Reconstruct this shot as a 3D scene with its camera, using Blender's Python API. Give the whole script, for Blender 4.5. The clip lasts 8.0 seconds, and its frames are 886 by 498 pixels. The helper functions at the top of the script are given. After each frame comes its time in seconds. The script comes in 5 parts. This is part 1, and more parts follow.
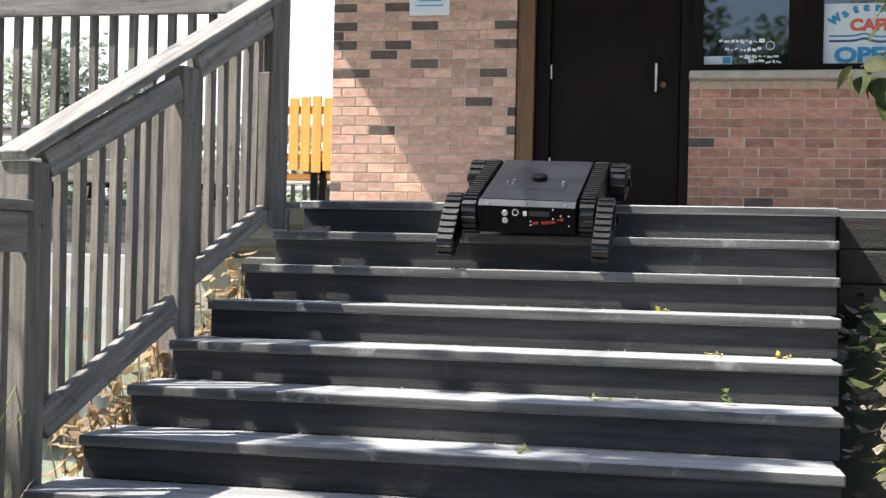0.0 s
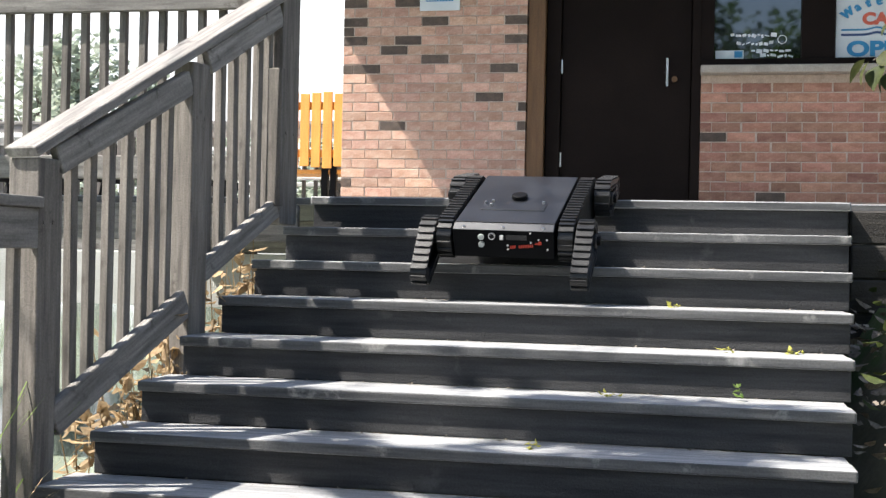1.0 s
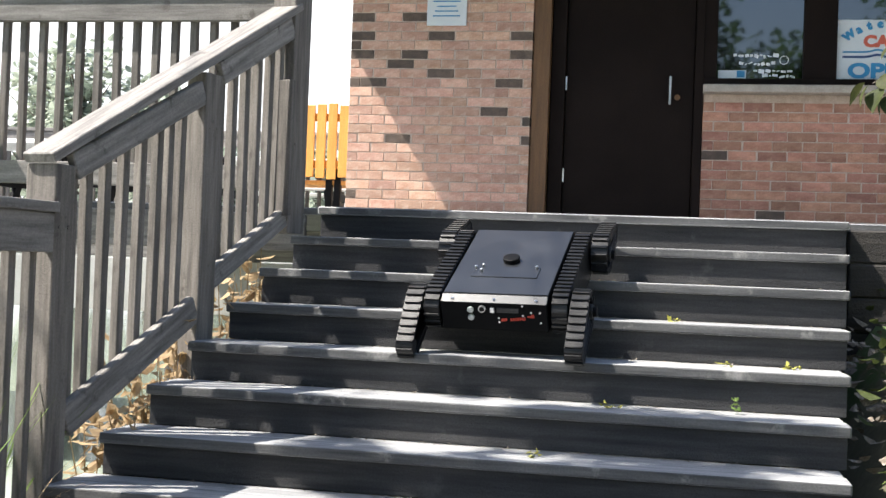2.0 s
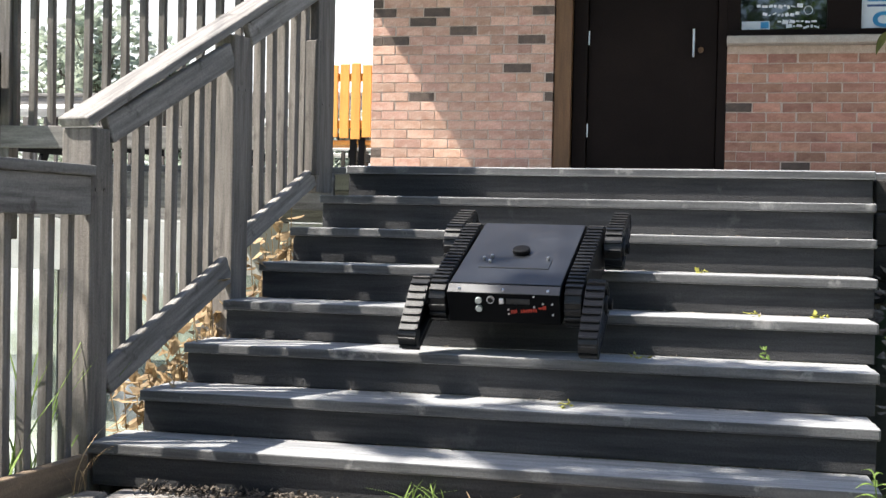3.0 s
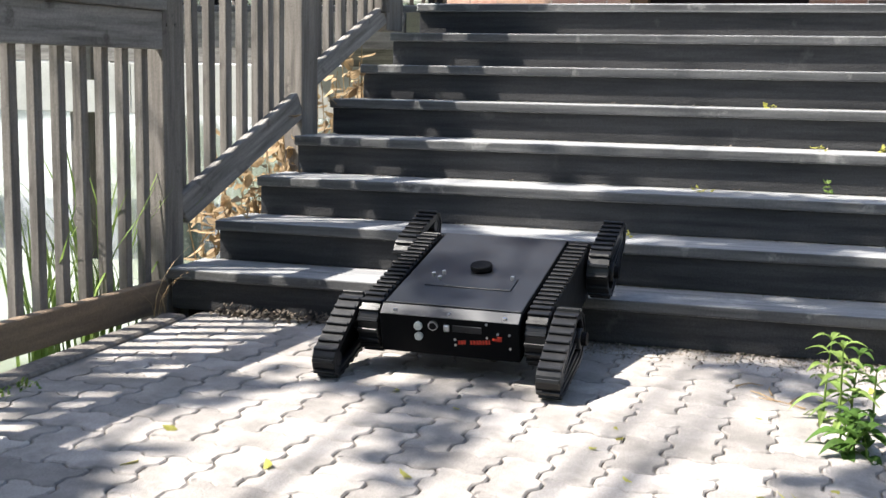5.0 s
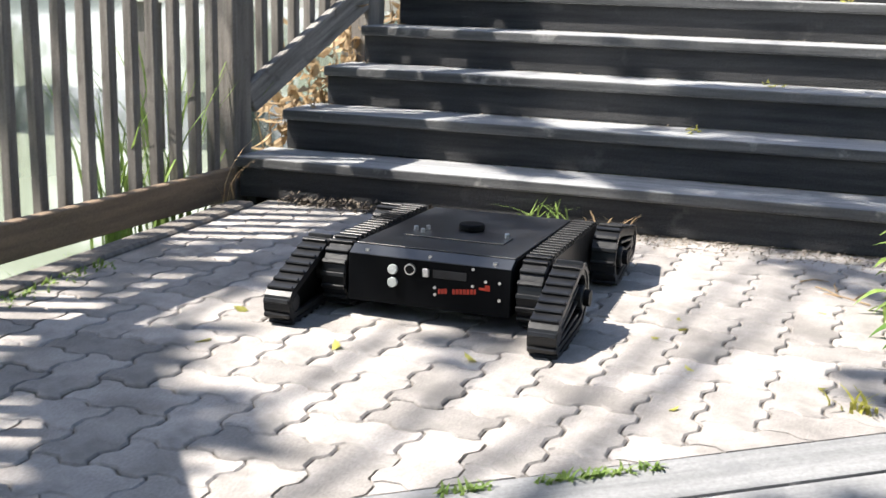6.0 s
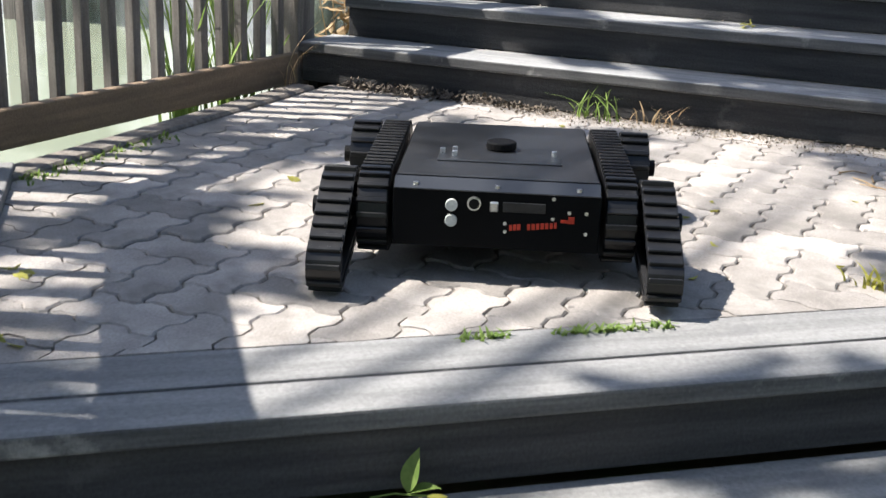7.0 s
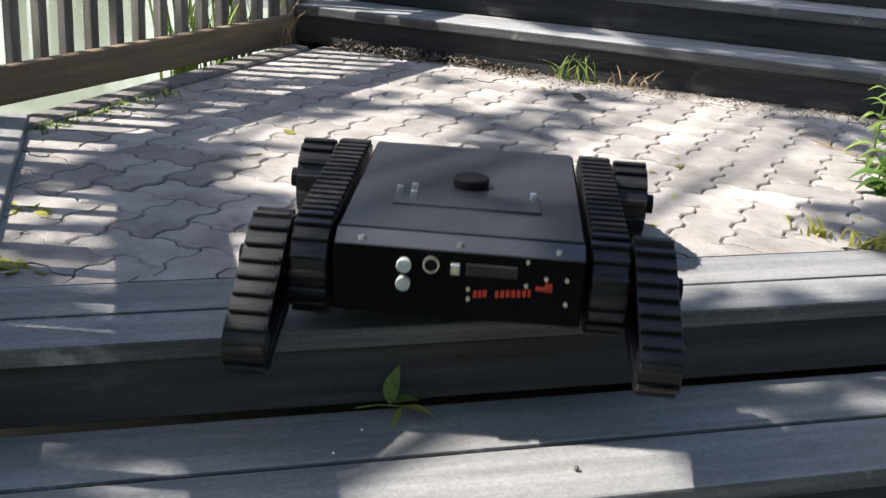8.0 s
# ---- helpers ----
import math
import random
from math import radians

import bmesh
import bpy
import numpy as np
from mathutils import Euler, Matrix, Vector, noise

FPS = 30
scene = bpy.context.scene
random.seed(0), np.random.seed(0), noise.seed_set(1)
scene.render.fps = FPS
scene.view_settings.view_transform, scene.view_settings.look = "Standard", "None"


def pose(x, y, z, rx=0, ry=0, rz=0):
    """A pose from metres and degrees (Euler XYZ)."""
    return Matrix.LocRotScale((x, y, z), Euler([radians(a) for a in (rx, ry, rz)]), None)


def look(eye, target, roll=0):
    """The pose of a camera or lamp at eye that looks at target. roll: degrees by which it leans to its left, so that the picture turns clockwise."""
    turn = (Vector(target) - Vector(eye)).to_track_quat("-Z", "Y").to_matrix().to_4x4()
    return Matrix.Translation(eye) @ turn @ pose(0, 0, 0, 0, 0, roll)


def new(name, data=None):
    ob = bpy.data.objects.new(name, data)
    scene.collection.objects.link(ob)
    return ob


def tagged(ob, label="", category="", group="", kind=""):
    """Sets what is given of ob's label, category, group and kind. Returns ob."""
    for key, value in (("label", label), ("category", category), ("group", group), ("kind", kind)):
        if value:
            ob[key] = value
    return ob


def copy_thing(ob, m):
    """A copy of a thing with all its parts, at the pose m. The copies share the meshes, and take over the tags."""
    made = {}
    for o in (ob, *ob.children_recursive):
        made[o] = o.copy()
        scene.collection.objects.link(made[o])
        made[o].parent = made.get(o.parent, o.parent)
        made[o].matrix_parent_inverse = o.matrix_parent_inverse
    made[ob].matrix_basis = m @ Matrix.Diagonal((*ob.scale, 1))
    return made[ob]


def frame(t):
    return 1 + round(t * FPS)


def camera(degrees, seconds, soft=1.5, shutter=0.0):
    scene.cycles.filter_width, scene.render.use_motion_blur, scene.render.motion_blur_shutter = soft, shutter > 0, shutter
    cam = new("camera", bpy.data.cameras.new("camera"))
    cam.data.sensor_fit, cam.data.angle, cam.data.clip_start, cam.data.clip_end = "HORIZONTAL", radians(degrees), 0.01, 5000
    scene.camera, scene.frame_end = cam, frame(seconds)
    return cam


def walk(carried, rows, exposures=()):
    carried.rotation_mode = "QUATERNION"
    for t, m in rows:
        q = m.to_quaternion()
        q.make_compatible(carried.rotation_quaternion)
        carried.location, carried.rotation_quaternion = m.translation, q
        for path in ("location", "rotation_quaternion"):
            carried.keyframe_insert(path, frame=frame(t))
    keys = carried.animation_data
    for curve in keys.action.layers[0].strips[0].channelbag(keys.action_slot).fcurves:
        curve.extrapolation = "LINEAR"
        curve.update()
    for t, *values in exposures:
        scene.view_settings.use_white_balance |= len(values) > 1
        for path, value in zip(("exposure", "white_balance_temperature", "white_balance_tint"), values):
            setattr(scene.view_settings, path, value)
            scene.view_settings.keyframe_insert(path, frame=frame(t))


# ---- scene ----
cam = camera(40.93, 8.0, soft=1.4, shutter=0.4)
# seconds, x, y, z, yaw, pitch, roll
PATH = [
    (0.0, 0.730, -3.586, 0.949, 10.65, 0.37, 1.29),
    (0.5, 0.732, -3.584, 0.951, 10.53, 0.20, 1.42),
    (1.0, 0.733, -3.577, 0.950, 11.20, 0.14, 1.18),
    (1.5, 0.733, -3.643, 0.947, 10.33, 0.31, 1.96),
    (1.7, 0.730, -3.654, 0.945, 10.85, 1.08, 2.35),
    (2.8, 0.712, -3.718, 0.932, 11.98, -0.98, 1.35),
    (3.0, 0.709, -3.729, 0.930, 12.18, -1.24, 1.19),
    (3.5, 0.705, -3.732, 0.916, 12.17, -3.11, 1.06),
    (4.0, 0.709, -3.763, 0.904, 13.37, -5.32, 0.95),
    (4.2, 0.733, -3.770, 0.896, 13.88, -6.24, 0.94),
    (5.3, 0.862, -3.805, 0.853, 17.28, -9.58, 1.09),
    (5.5, 0.886, -3.812, 0.845, 17.87, -10.76, 1.18),
    (5.8, 0.843, -3.820, 0.846, 18.70, -12.68, 1.30),
    (6.0, 0.814, -3.825, 0.847, 19.18, -13.38, 1.47),
    (6.2, 0.859, -3.859, 0.849, 20.53, -14.56, 1.76),
    (6.5, 0.927, -3.910, 0.851, 22.64, -16.63, 2.25),
    (7.0, 0.948, -3.948, 0.806, 22.70, -17.89, 2.32),
    (7.5, 0.995, -4.061, 0.804, 22.61, -19.63, 3.91),
    (7.7, 1.023, -4.102, 0.816, 21.98, -19.45, 3.96),
    (8.0, 1.064, -4.163, 0.834, 22.21, -19.43, 3.19),
]
walk(cam, [(t, pose(x, y, z, 90 + p, 0, w) @ pose(0, 0, 0, 0, 0, r)) for t, x, y, z, w, p, r in PATH],
     exposures=[(0.0, 1.42), (5.5, 1.48), (6.5, 1.38), (8.0, 1.12)])

# ---- light ----
SUN_EL, SUN_AZ = 55.0, 20.0   # height; the light runs this far from +x towards +y
light_dir = Vector((math.cos(radians(SUN_AZ)) * math.cos(radians(SUN_EL)),
                    math.sin(radians(SUN_AZ)) * math.cos(radians(SUN_EL)), -math.sin(radians(SUN_EL))))
world = bpy.data.worlds.new("sky")
scene.world = world
world.use_nodes = True
wn = world.node_tree
sky = wn.nodes.new("ShaderNodeTexSky")
sky.sky_type, sky.sun_disc = "NISHITA", False
sky.sun_elevation, sky.sun_rotation = radians(SUN_EL), math.atan2(-light_dir.x, -light_dir.y)
sky.dust_density, sky.air_density = 1.5, 1.0
bg = wn.nodes["Background"]
bg.inputs["Strength"].default_value = 0.10
wn.links.new(sky.outputs[0], bg.inputs["Color"])
sun = new("sun", bpy.data.lights.new("sun", "SUN"))
sun.data.energy, sun.data.angle, sun.data.color = 5.0, radians(0.53), (1.0, 0.95, 0.88)
sun.matrix_world = look(Vector((-6, -4, 10)), Vector((-6, -4, 10)) + light_dir)


# glowing material, added to whiten the sky near the horizon
M_SKYGLOW = bpy.data.materials.new("glowing white sky band")
M_SKYGLOW.use_nodes = True
_t = M_SKYGLOW.node_tree
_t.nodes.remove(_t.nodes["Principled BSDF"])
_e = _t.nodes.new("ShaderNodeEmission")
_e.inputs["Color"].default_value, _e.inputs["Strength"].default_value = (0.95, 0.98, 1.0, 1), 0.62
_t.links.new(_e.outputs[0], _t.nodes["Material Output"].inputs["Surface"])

# ---- materials ----
def mat(name, c1, c2=None, rough=0.7, scale=(8, 8, 8), detail=6, bump=0.15, fine=60.0, metal=0.0,
        rand=0.0, island=0.0, spots=None, rough_var=0.1, coords="Object", bumpd=0.01, spec=0.5, hue=0.0, grain=0.18):
    """A surface of two tones in stretched noise with fine grain and relief, varied from piece to piece."""
    m = bpy.data.materials.new(name)
    m.use_nodes = True
    nt = m.node_tree
    N, L = nt.nodes, nt.links
    b = N["Principled BSDF"]
    c2 = c2 or c1
    tc = N.new("ShaderNodeTexCoord")
    mp = N.new("ShaderNodeMapping")
    mp.inputs["Scale"].default_value = scale
    L.new(tc.outputs[coords], mp.inputs["Vector"])
    info = N.new("ShaderNodeObjectInfo")
    comb = N.new("ShaderNodeVectorMath")
    comb.operation = "ADD"
    sc = N.new("ShaderNodeMath")
    sc.operation = "MULTIPLY"
    sc.inputs[1].default_value = 37.0
    L.new(info.outputs["Random"], sc.inputs[0])
    L.new(mp.outputs[0], comb.inputs[0])
    L.new(sc.outputs[0], comb.inputs[1])
    n1 = N.new("ShaderNodeTexNoise")
    n1.inputs["Scale"].default_value, n1.inputs["Detail"].default_value = 1.0, detail
    n1.inputs["Roughness"].default_value = 0.6
    L.new(comb.outputs[0], n1.inputs["Vector"])
    r = N.new("ShaderNodeValToRGB")
    r.color_ramp.elements[0].position, r.color_ramp.elements[1].position = 0.32, 0.68
    r.color_ramp.elements[0].color, r.color_ramp.elements[1].color = (*c1, 1), (*c2, 1)
    L.new(n1.outputs["Fac"], r.inputs["Fac"])
    n2 = N.new("ShaderNodeTexNoise")
    n2.inputs["Scale"].default_value, n2.inputs["Detail"].default_value = fine, 4.0
    L.new(tc.outputs[coords], n2.inputs["Vector"])
    mr = N.new("ShaderNodeMapRange")
    mr.inputs["From Min"].default_value, mr.inputs["From Max"].default_value = 0.25, 0.75
    mr.inputs["To Min"].default_value, mr.inputs["To Max"].default_value = 1 - grain, 1 + grain
    L.new(n2.outputs["Fac"], mr.inputs["Value"])
    hsv = N.new("ShaderNodeHueSaturation")
    L.new(r.outputs["Color"], hsv.inputs["Color"])
    val = mr.outputs[0]
    if hue:
        hr = N.new("ShaderNodeMapRange")
        hr.inputs["To Min"].default_value, hr.inputs["To Max"].default_value = 0.5 - hue, 0.5 + hue
        mod = N.new("ShaderNodeMath")
        mod.operation = "FRACT"
        L.new(sc.outputs[0], mod.inputs[0])
        L.new(mod.outputs[0], hr.inputs["Value"])
        L.new(hr.outputs[0], hsv.inputs["Hue"])
    src = None
    if rand:
        src, amount = info.outputs["Random"], rand
    if island:
        geo = N.new("ShaderNodeNewGeometry")
        src, amount = geo.outputs["Random Per Island"], island
    if src:
        rr = N.new("ShaderNodeMapRange")
        rr.inputs["To Min"].default_value, rr.inputs["To Max"].default_value = 1 - amount, 1 + amount
        L.new(src, rr.inputs["Value"])
        mul = N.new("ShaderNodeMath")
        mul.operation = "MULTIPLY"
        L.new(val, mul.inputs[0])
        L.new(rr.outputs[0], mul.inputs[1])
        val = mul.outputs[0]
    L.new(val, hsv.inputs["Value"])
    col = hsv.outputs["Color"]
    if spots:
        sp_c, sp_scale, lo, hi = spots
        n3 = N.new("ShaderNodeTexNoise")
        n3.inputs["Scale"].default_value, n3.inputs["Detail"].default_value = sp_scale, 8.0
        n3.inputs["Roughness"].default_value = 0.65
        L.new(tc.outputs[coords], n3.inputs["Vector"])
        r3 = N.new("ShaderNodeMapRange")
        r3.inputs["From Min"].default_value, r3.inputs["From Max"].default_value = lo, hi
        L.new(n3.outputs["Fac"], r3.inputs["Value"])
        mx = N.new("ShaderNodeMix")
        mx.data_type = "RGBA"
        mx.inputs["B"].default_value = (*sp_c, 1)
        L.new(r3.outputs[0], mx.inputs["Factor"])
        L.new(col, mx.inputs["A"])
        col = mx.outputs["Result"]
    L.new(col, b.inputs["Base Color"])
    b.inputs["Metallic"].default_value = metal
    b.inputs["Specular IOR Level"].default_value = spec
    rv = N.new("ShaderNodeMapRange")
    rv.inputs["To Min"].default_value, rv.inputs["To Max"].default_value = max(0, rough - rough_var), min(1, rough + rough_var)
    L.new(n1.outputs["Fac"], rv.inputs["Value"])
    L.new(rv.outputs[0], b.inputs["Roughness"])
    bp = N.new("ShaderNodeBump")
    bp.inputs["Strength"].default_value, bp.inputs["Distance"].default_value = bump, bumpd
    ad = N.new("ShaderNodeMath")
    ad.operation = "ADD"
    L.new(n1.outputs["Fac"], ad.inputs[0])
    L.new(n2.outputs["Fac"], ad.inputs[1])
    L.new(ad.outputs[0], bp.inputs["Height"])
    L.new(bp.outputs[0], b.inputs["Normal"])
    return m


def leaf_mat(name, c1, c2, rand=0.3):
    m = mat(name, c1, c2, rough=0.62, scale=(30, 30, 30), bump=0.1, island=rand, spec=0.2)
    nt = m.node_tree
    b = nt.nodes["Principled BSDF"]
    tr = nt.nodes.new("ShaderNodeBsdfTranslucent")
    mx = nt.nodes.new("ShaderNodeMixShader")
    mx.inputs[0].default_value = 0.35
    nt.links.new(b.inputs["Base Color"].links[0].from_socket, tr.inputs["Color"])
    nt.links.new(b.outputs[0], mx.inputs[1])
    nt.links.new(tr.outputs[0], mx.inputs[2])
    nt.links.new(mx.outputs[0], nt.nodes["Material Output"].inputs["Surface"])
    return m


M_TREAD = mat("worn grey deck paint", (0.17, 0.173, 0.178), (0.37, 0.37, 0.368), 0.65, (2.2, 55, 30), 8, 0.35, 120, rand=0.08,
              spots=((0.48, 0.47, 0.45), 5.0, 0.58, 0.75), bumpd=0.006, spec=0.3)
# the treads' grey paint, darkened to carry the shade on upright faces
M_RISER = mat("charcoal board with shade in its tone", (0.024, 0.0245, 0.026), (0.060, 0.059, 0.0595), 0.7, (2.0, 34, 30), 9, 0.45, 140, rand=0.1,
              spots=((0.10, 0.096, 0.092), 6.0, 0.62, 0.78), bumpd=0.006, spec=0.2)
# nosing fronts: dark worn paint with some shade in the colour
M_LIP = mat("charcoal nosing edge with shade", (0.055, 0.056, 0.058), (0.15, 0.149, 0.147), 0.65, (2.0, 40, 38), 8, 0.3, 140, rand=0.1,
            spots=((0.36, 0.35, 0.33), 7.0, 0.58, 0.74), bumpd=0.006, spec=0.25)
M_WOOD = mat("weathered grey timber", (0.085, 0.074, 0.064), (0.205, 0.183, 0.160), 0.8, (40, 40, 3.0), 8, 0.4, 150, rand=0.15,
             spots=((0.07, 0.06, 0.05), 9.0, 0.60, 0.72), bumpd=0.005)
M_WOODX = mat("weathered grey rail timber", (0.115, 0.104, 0.094), (0.29, 0.27, 0.248), 0.8, (3.0, 40, 40), 8, 0.4, 150, rand=0.15,
              spots=((0.07, 0.06, 0.05), 9.0, 0.60, 0.72), bumpd=0.005)
M_WOODB = mat("brown weathered timber", (0.15, 0.105, 0.07), (0.25, 0.18, 0.12), 0.8, (3.0, 40, 40), 8, 0.4, 150, rand=0.12, bumpd=0.005)
M_EDGE = mat("grey weathered landing plank", (0.15, 0.15, 0.149), (0.245, 0.243, 0.24), 0.75, (1.6, 26, 14), 8, 0.3, 130, rand=0.06,
             spots=((0.14, 0.14, 0.145), 6.0, 0.58, 0.72), bumpd=0.006)
M_PAVER = mat("tan concrete paver", (0.215, 0.196, 0.180), (0.385, 0.354, 0.328), 0.9, (7, 7, 7), 6, 0.45, 160, rand=0.2,
              spots=((0.17, 0.158, 0.145), 5.0, 0.55, 0.72), bumpd=0.006)
M_SAND = mat("sandy joint dirt", (0.10, 0.087, 0.072), (0.25, 0.22, 0.185), 0.95, (30, 30, 30), 8, 0.6, 200)
M_DEBRIS = mat("dry leaf litter and grit", (0.14, 0.112, 0.086), (0.32, 0.275, 0.225), 0.95, (60, 60, 60), 8, 0.6, 200, island=0.35)
M_HUMUS = mat("dark rotting leaf litter", (0.06, 0.048, 0.038), (0.16, 0.13, 0.10), 0.95, (60, 60, 60), 8, 0.6, 200, island=0.4)
M_BRICK = mat("orange tan brick", (0.44, 0.240, 0.165), (0.60, 0.394, 0.295), 0.85, (11, 11, 22), 6, 0.5, 90, rand=0.22, hue=0.007,
              spots=((0.60, 0.47, 0.37), 14.0, 0.54, 0.72), bumpd=0.006)
M_BRICKR = mat("red brick", (0.29, 0.134, 0.088), (0.45, 0.238, 0.166), 0.85, (11, 11, 22), 6, 0.5, 90, rand=0.28, hue=0.008,
               spots=((0.43, 0.28, 0.19), 9.0, 0.54, 0.70), bumpd=0.006)
M_BRICKD = mat("dark burnt brick", (0.075, 0.055, 0.042), (0.14, 0.10, 0.075), 0.8, (20, 20, 20), 6, 0.5, 110, rand=0.2)
M_MORTAR = mat("pale mortar", (0.42, 0.325, 0.255), (0.55, 0.445, 0.365), 0.95, (15, 15, 15), 6, 0.5, 160)
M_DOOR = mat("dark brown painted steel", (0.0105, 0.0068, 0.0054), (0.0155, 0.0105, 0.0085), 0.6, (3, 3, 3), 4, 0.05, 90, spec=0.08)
M_TRIM = mat("stained brown wood", (0.105, 0.052, 0.020), (0.18, 0.092, 0.036), 0.6, (30, 30, 3), 6, 0.2, 100)
M_SILL = mat("pale stone sill", (0.33, 0.29, 0.24), (0.45, 0.40, 0.34), 0.85, (12, 12, 12), 6, 0.3, 120)
M_ORANGE = mat("orange stained slat", (0.62, 0.27, 0.05), (0.75, 0.36, 0.08), 0.55, (30, 30, 3), 6, 0.2, 90, rand=0.1)
M_BLACK = mat("matt black robot paint", (0.002, 0.0023, 0.003), (0.0035, 0.004, 0.0048), 0.45, (6, 6, 6), 5, 0.05, 300, spec=0.06)
# the body's black, made lighter and bluer on top for the sky's sheen
M_COVER = mat("satin black with sky sheen in its colour", (0.010, 0.0115, 0.0145), (0.018, 0.020, 0.0245), 0.34, (5, 5, 5), 6, 0.05, 300,
              spots=((0.020, 0.021, 0.024), 8.0, 0.60, 0.75), spec=0.8)
M_RUBBER = mat("black track rubber", (0.004, 0.004, 0.0045), (0.010, 0.010, 0.0105), 0.36, (20, 20, 20), 6, 0.06, 90, spec=0.40)
M_DARK = mat("black plastic", (0.003, 0.003, 0.0033), (0.005, 0.005, 0.0055), 0.5, (20, 20, 20), 4, 0.1, 200, spec=0.12)
M_FRAME = mat("worn black anodised frame", (0.010, 0.010, 0.011), (0.028, 0.028, 0.030), 0.38, (20, 20, 20), 5, 0.08, 200, spec=0.4)
M_STEEL = mat("bright steel", (0.6, 0.6, 0.6), (0.7, 0.7, 0.7), 0.3, (20, 20, 20), 4, 0.05, 200, metal=1.0)
M_LENS = mat("pale lamp lens", (0.36, 0.38, 0.36), (0.46, 0.48, 0.46), 0.25, (40, 40, 40), 4, 0.1, 300)
M_RED = mat("red printed lettering", (0.40, 0.025, 0.008), (0.48, 0.035, 0.012), 0.5, (30, 30, 30), 4, 0.02, 200)
M_CLOTH = mat("white painted furniture", (0.72, 0.72, 0.70), (0.80, 0.80, 0.78), 0.6, (10, 10, 10), 4, 0.1, 100)
M_WHITE = mat("white sign board", (0.62, 0.66, 0.66), (0.70, 0.73, 0.73), 0.4, (5, 5, 5), 4, 0.02, 100, grain=0.03)
M_BLUE = mat("blue sign paint", (0.03, 0.22, 0.42), (0.04, 0.26, 0.48), 0.5, (5, 5, 5), 4, 0.02, 100, grain=0.03)
M_NAVY = mat("navy sign paint", (0.03, 0.07, 0.18), (0.04, 0.09, 0.22), 0.5, (5, 5, 5), 4, 0.02, 100, grain=0.03)
M_CORAL = mat("coral sign paint", (0.60, 0.12, 0.07), (0.66, 0.15, 0.09), 0.5, (5, 5, 5), 4, 0.02, 100, grain=0.03)
M_CHALK = mat("white chalk writing", (0.7, 0.7, 0.7), (0.8, 0.8, 0.8), 0.8, (5, 5, 5), 4, 0.02, 100)
M_GROUND = mat("earth and grass ground", (0.055, 0.055, 0.03), (0.11, 0.095, 0.06), 0.95, (1.5, 1.5, 1.5), 8, 0.5, 40,
               spots=((0.05, 0.08, 0.025), 2.0, 0.5, 0.6))
M_CONC = mat("pale concrete", (0.40, 0.39, 0.36), (0.52, 0.51, 0.48), 0.9, (4, 4, 4), 8, 0.4, 120)
M_STONE = mat("grey mossy field stone", (0.15, 0.14, 0.125), (0.30, 0.285, 0.26), 0.9, (9, 9, 9), 8, 0.6, 90, spots=((0.08, 0.085, 0.05), 8.0, 0.55, 0.68))
M_SIDING = mat("dark timber retaining board", (0.020, 0.018, 0.016), (0.046, 0.041, 0.036), 0.9, (3, 40, 40), 8, 0.4, 120)
M_BARK = mat("rough bark", (0.09, 0.07, 0.055), (0.17, 0.14, 0.11), 0.95, (14, 14, 4), 8, 0.8, 60)
M_LEAF = leaf_mat("green leaves", (0.045, 0.10, 0.018), (0.085, 0.16, 0.03))
M_LEAFD = leaf_mat("dark shrub leaves", (0.035, 0.05, 0.015), (0.08, 0.095, 0.03))
M_OLIVE = leaf_mat("olive branch leaves", (0.045, 0.055, 0.018), (0.095, 0.10, 0.035))
M_GRASS = leaf_mat("fresh grass blades", (0.13, 0.21, 0.05), (0.23, 0.31, 0.085))
M_STRAW = leaf_mat("dry brown stalks", (0.27, 0.18, 0.10), (0.46, 0.35, 0.21))
M_YELLOW = leaf_mat("yellow fallen leaves", (0.29, 0.28, 0.055), (0.42, 0.40, 0.11))
# far leaves greyed and lightened: the haze of distance is in their colour
M_FAR = leaf_mat("far foliage with haze in its colour", (0.30, 0.34, 0.27), (0.40, 0.44, 0.36))

M_WATER = bpy.data.materials.new("pond water")
M_WATER.use_nodes = True
_b = M_WATER.node_tree.nodes["Principled BSDF"]
_b.inputs["Base Color"].default_value, _b.inputs["Roughness"].default_value = (0.22, 0.25, 0.19, 1), 0.06
_n = M_WATER.node_tree.nodes.new("ShaderNodeTexNoise")
_n.inputs["Scale"].default_value = 3.0
_p = M_WATER.node_tree.nodes.new("ShaderNodeBump")
_p.inputs["Strength"].default_value, _p.inputs["Distance"].default_value = 0.12, 0.03
M_WATER.node_tree.links.new(_n.outputs["Fac"], _p.inputs["Height"])
M_WATER.node_tree.links.new(_p.outputs[0], _b.inputs["Normal"])

M_GLASS = bpy.data.materials.new("window glass")
M_GLASS.use_nodes = True
_b = M_GLASS.node_tree.nodes["Principled BSDF"]
_b.inputs["Base Color"].default_value, _b.inputs["Roughness"].default_value = (0.01, 0.011, 0.012, 1), 0.03
_b.inputs["Specular IOR Level"].default_value = 1.0
_b.inputs["Coat Weight"].default_value = 1.0


# ---- building blocks ----
def bm_box(sx, sy, sz, at=(0, 0, 0), bevel=0.003, seg=1, rot=None):
    bm = bmesh.new()
    bmesh.ops.create_cube(bm, size=1.0, matrix=Matrix.Diagonal((sx, sy, sz, 1)))
    if bevel:
        bmesh.ops.bevel(bm, geom=list(bm.edges), offset=bevel, segments=seg, affect="EDGES", profile=0.5)
    m = Matrix.Translation(at) @ (rot or Matrix())
    bmesh.ops.transform(bm, matrix=m, verts=bm.verts)
    return bm


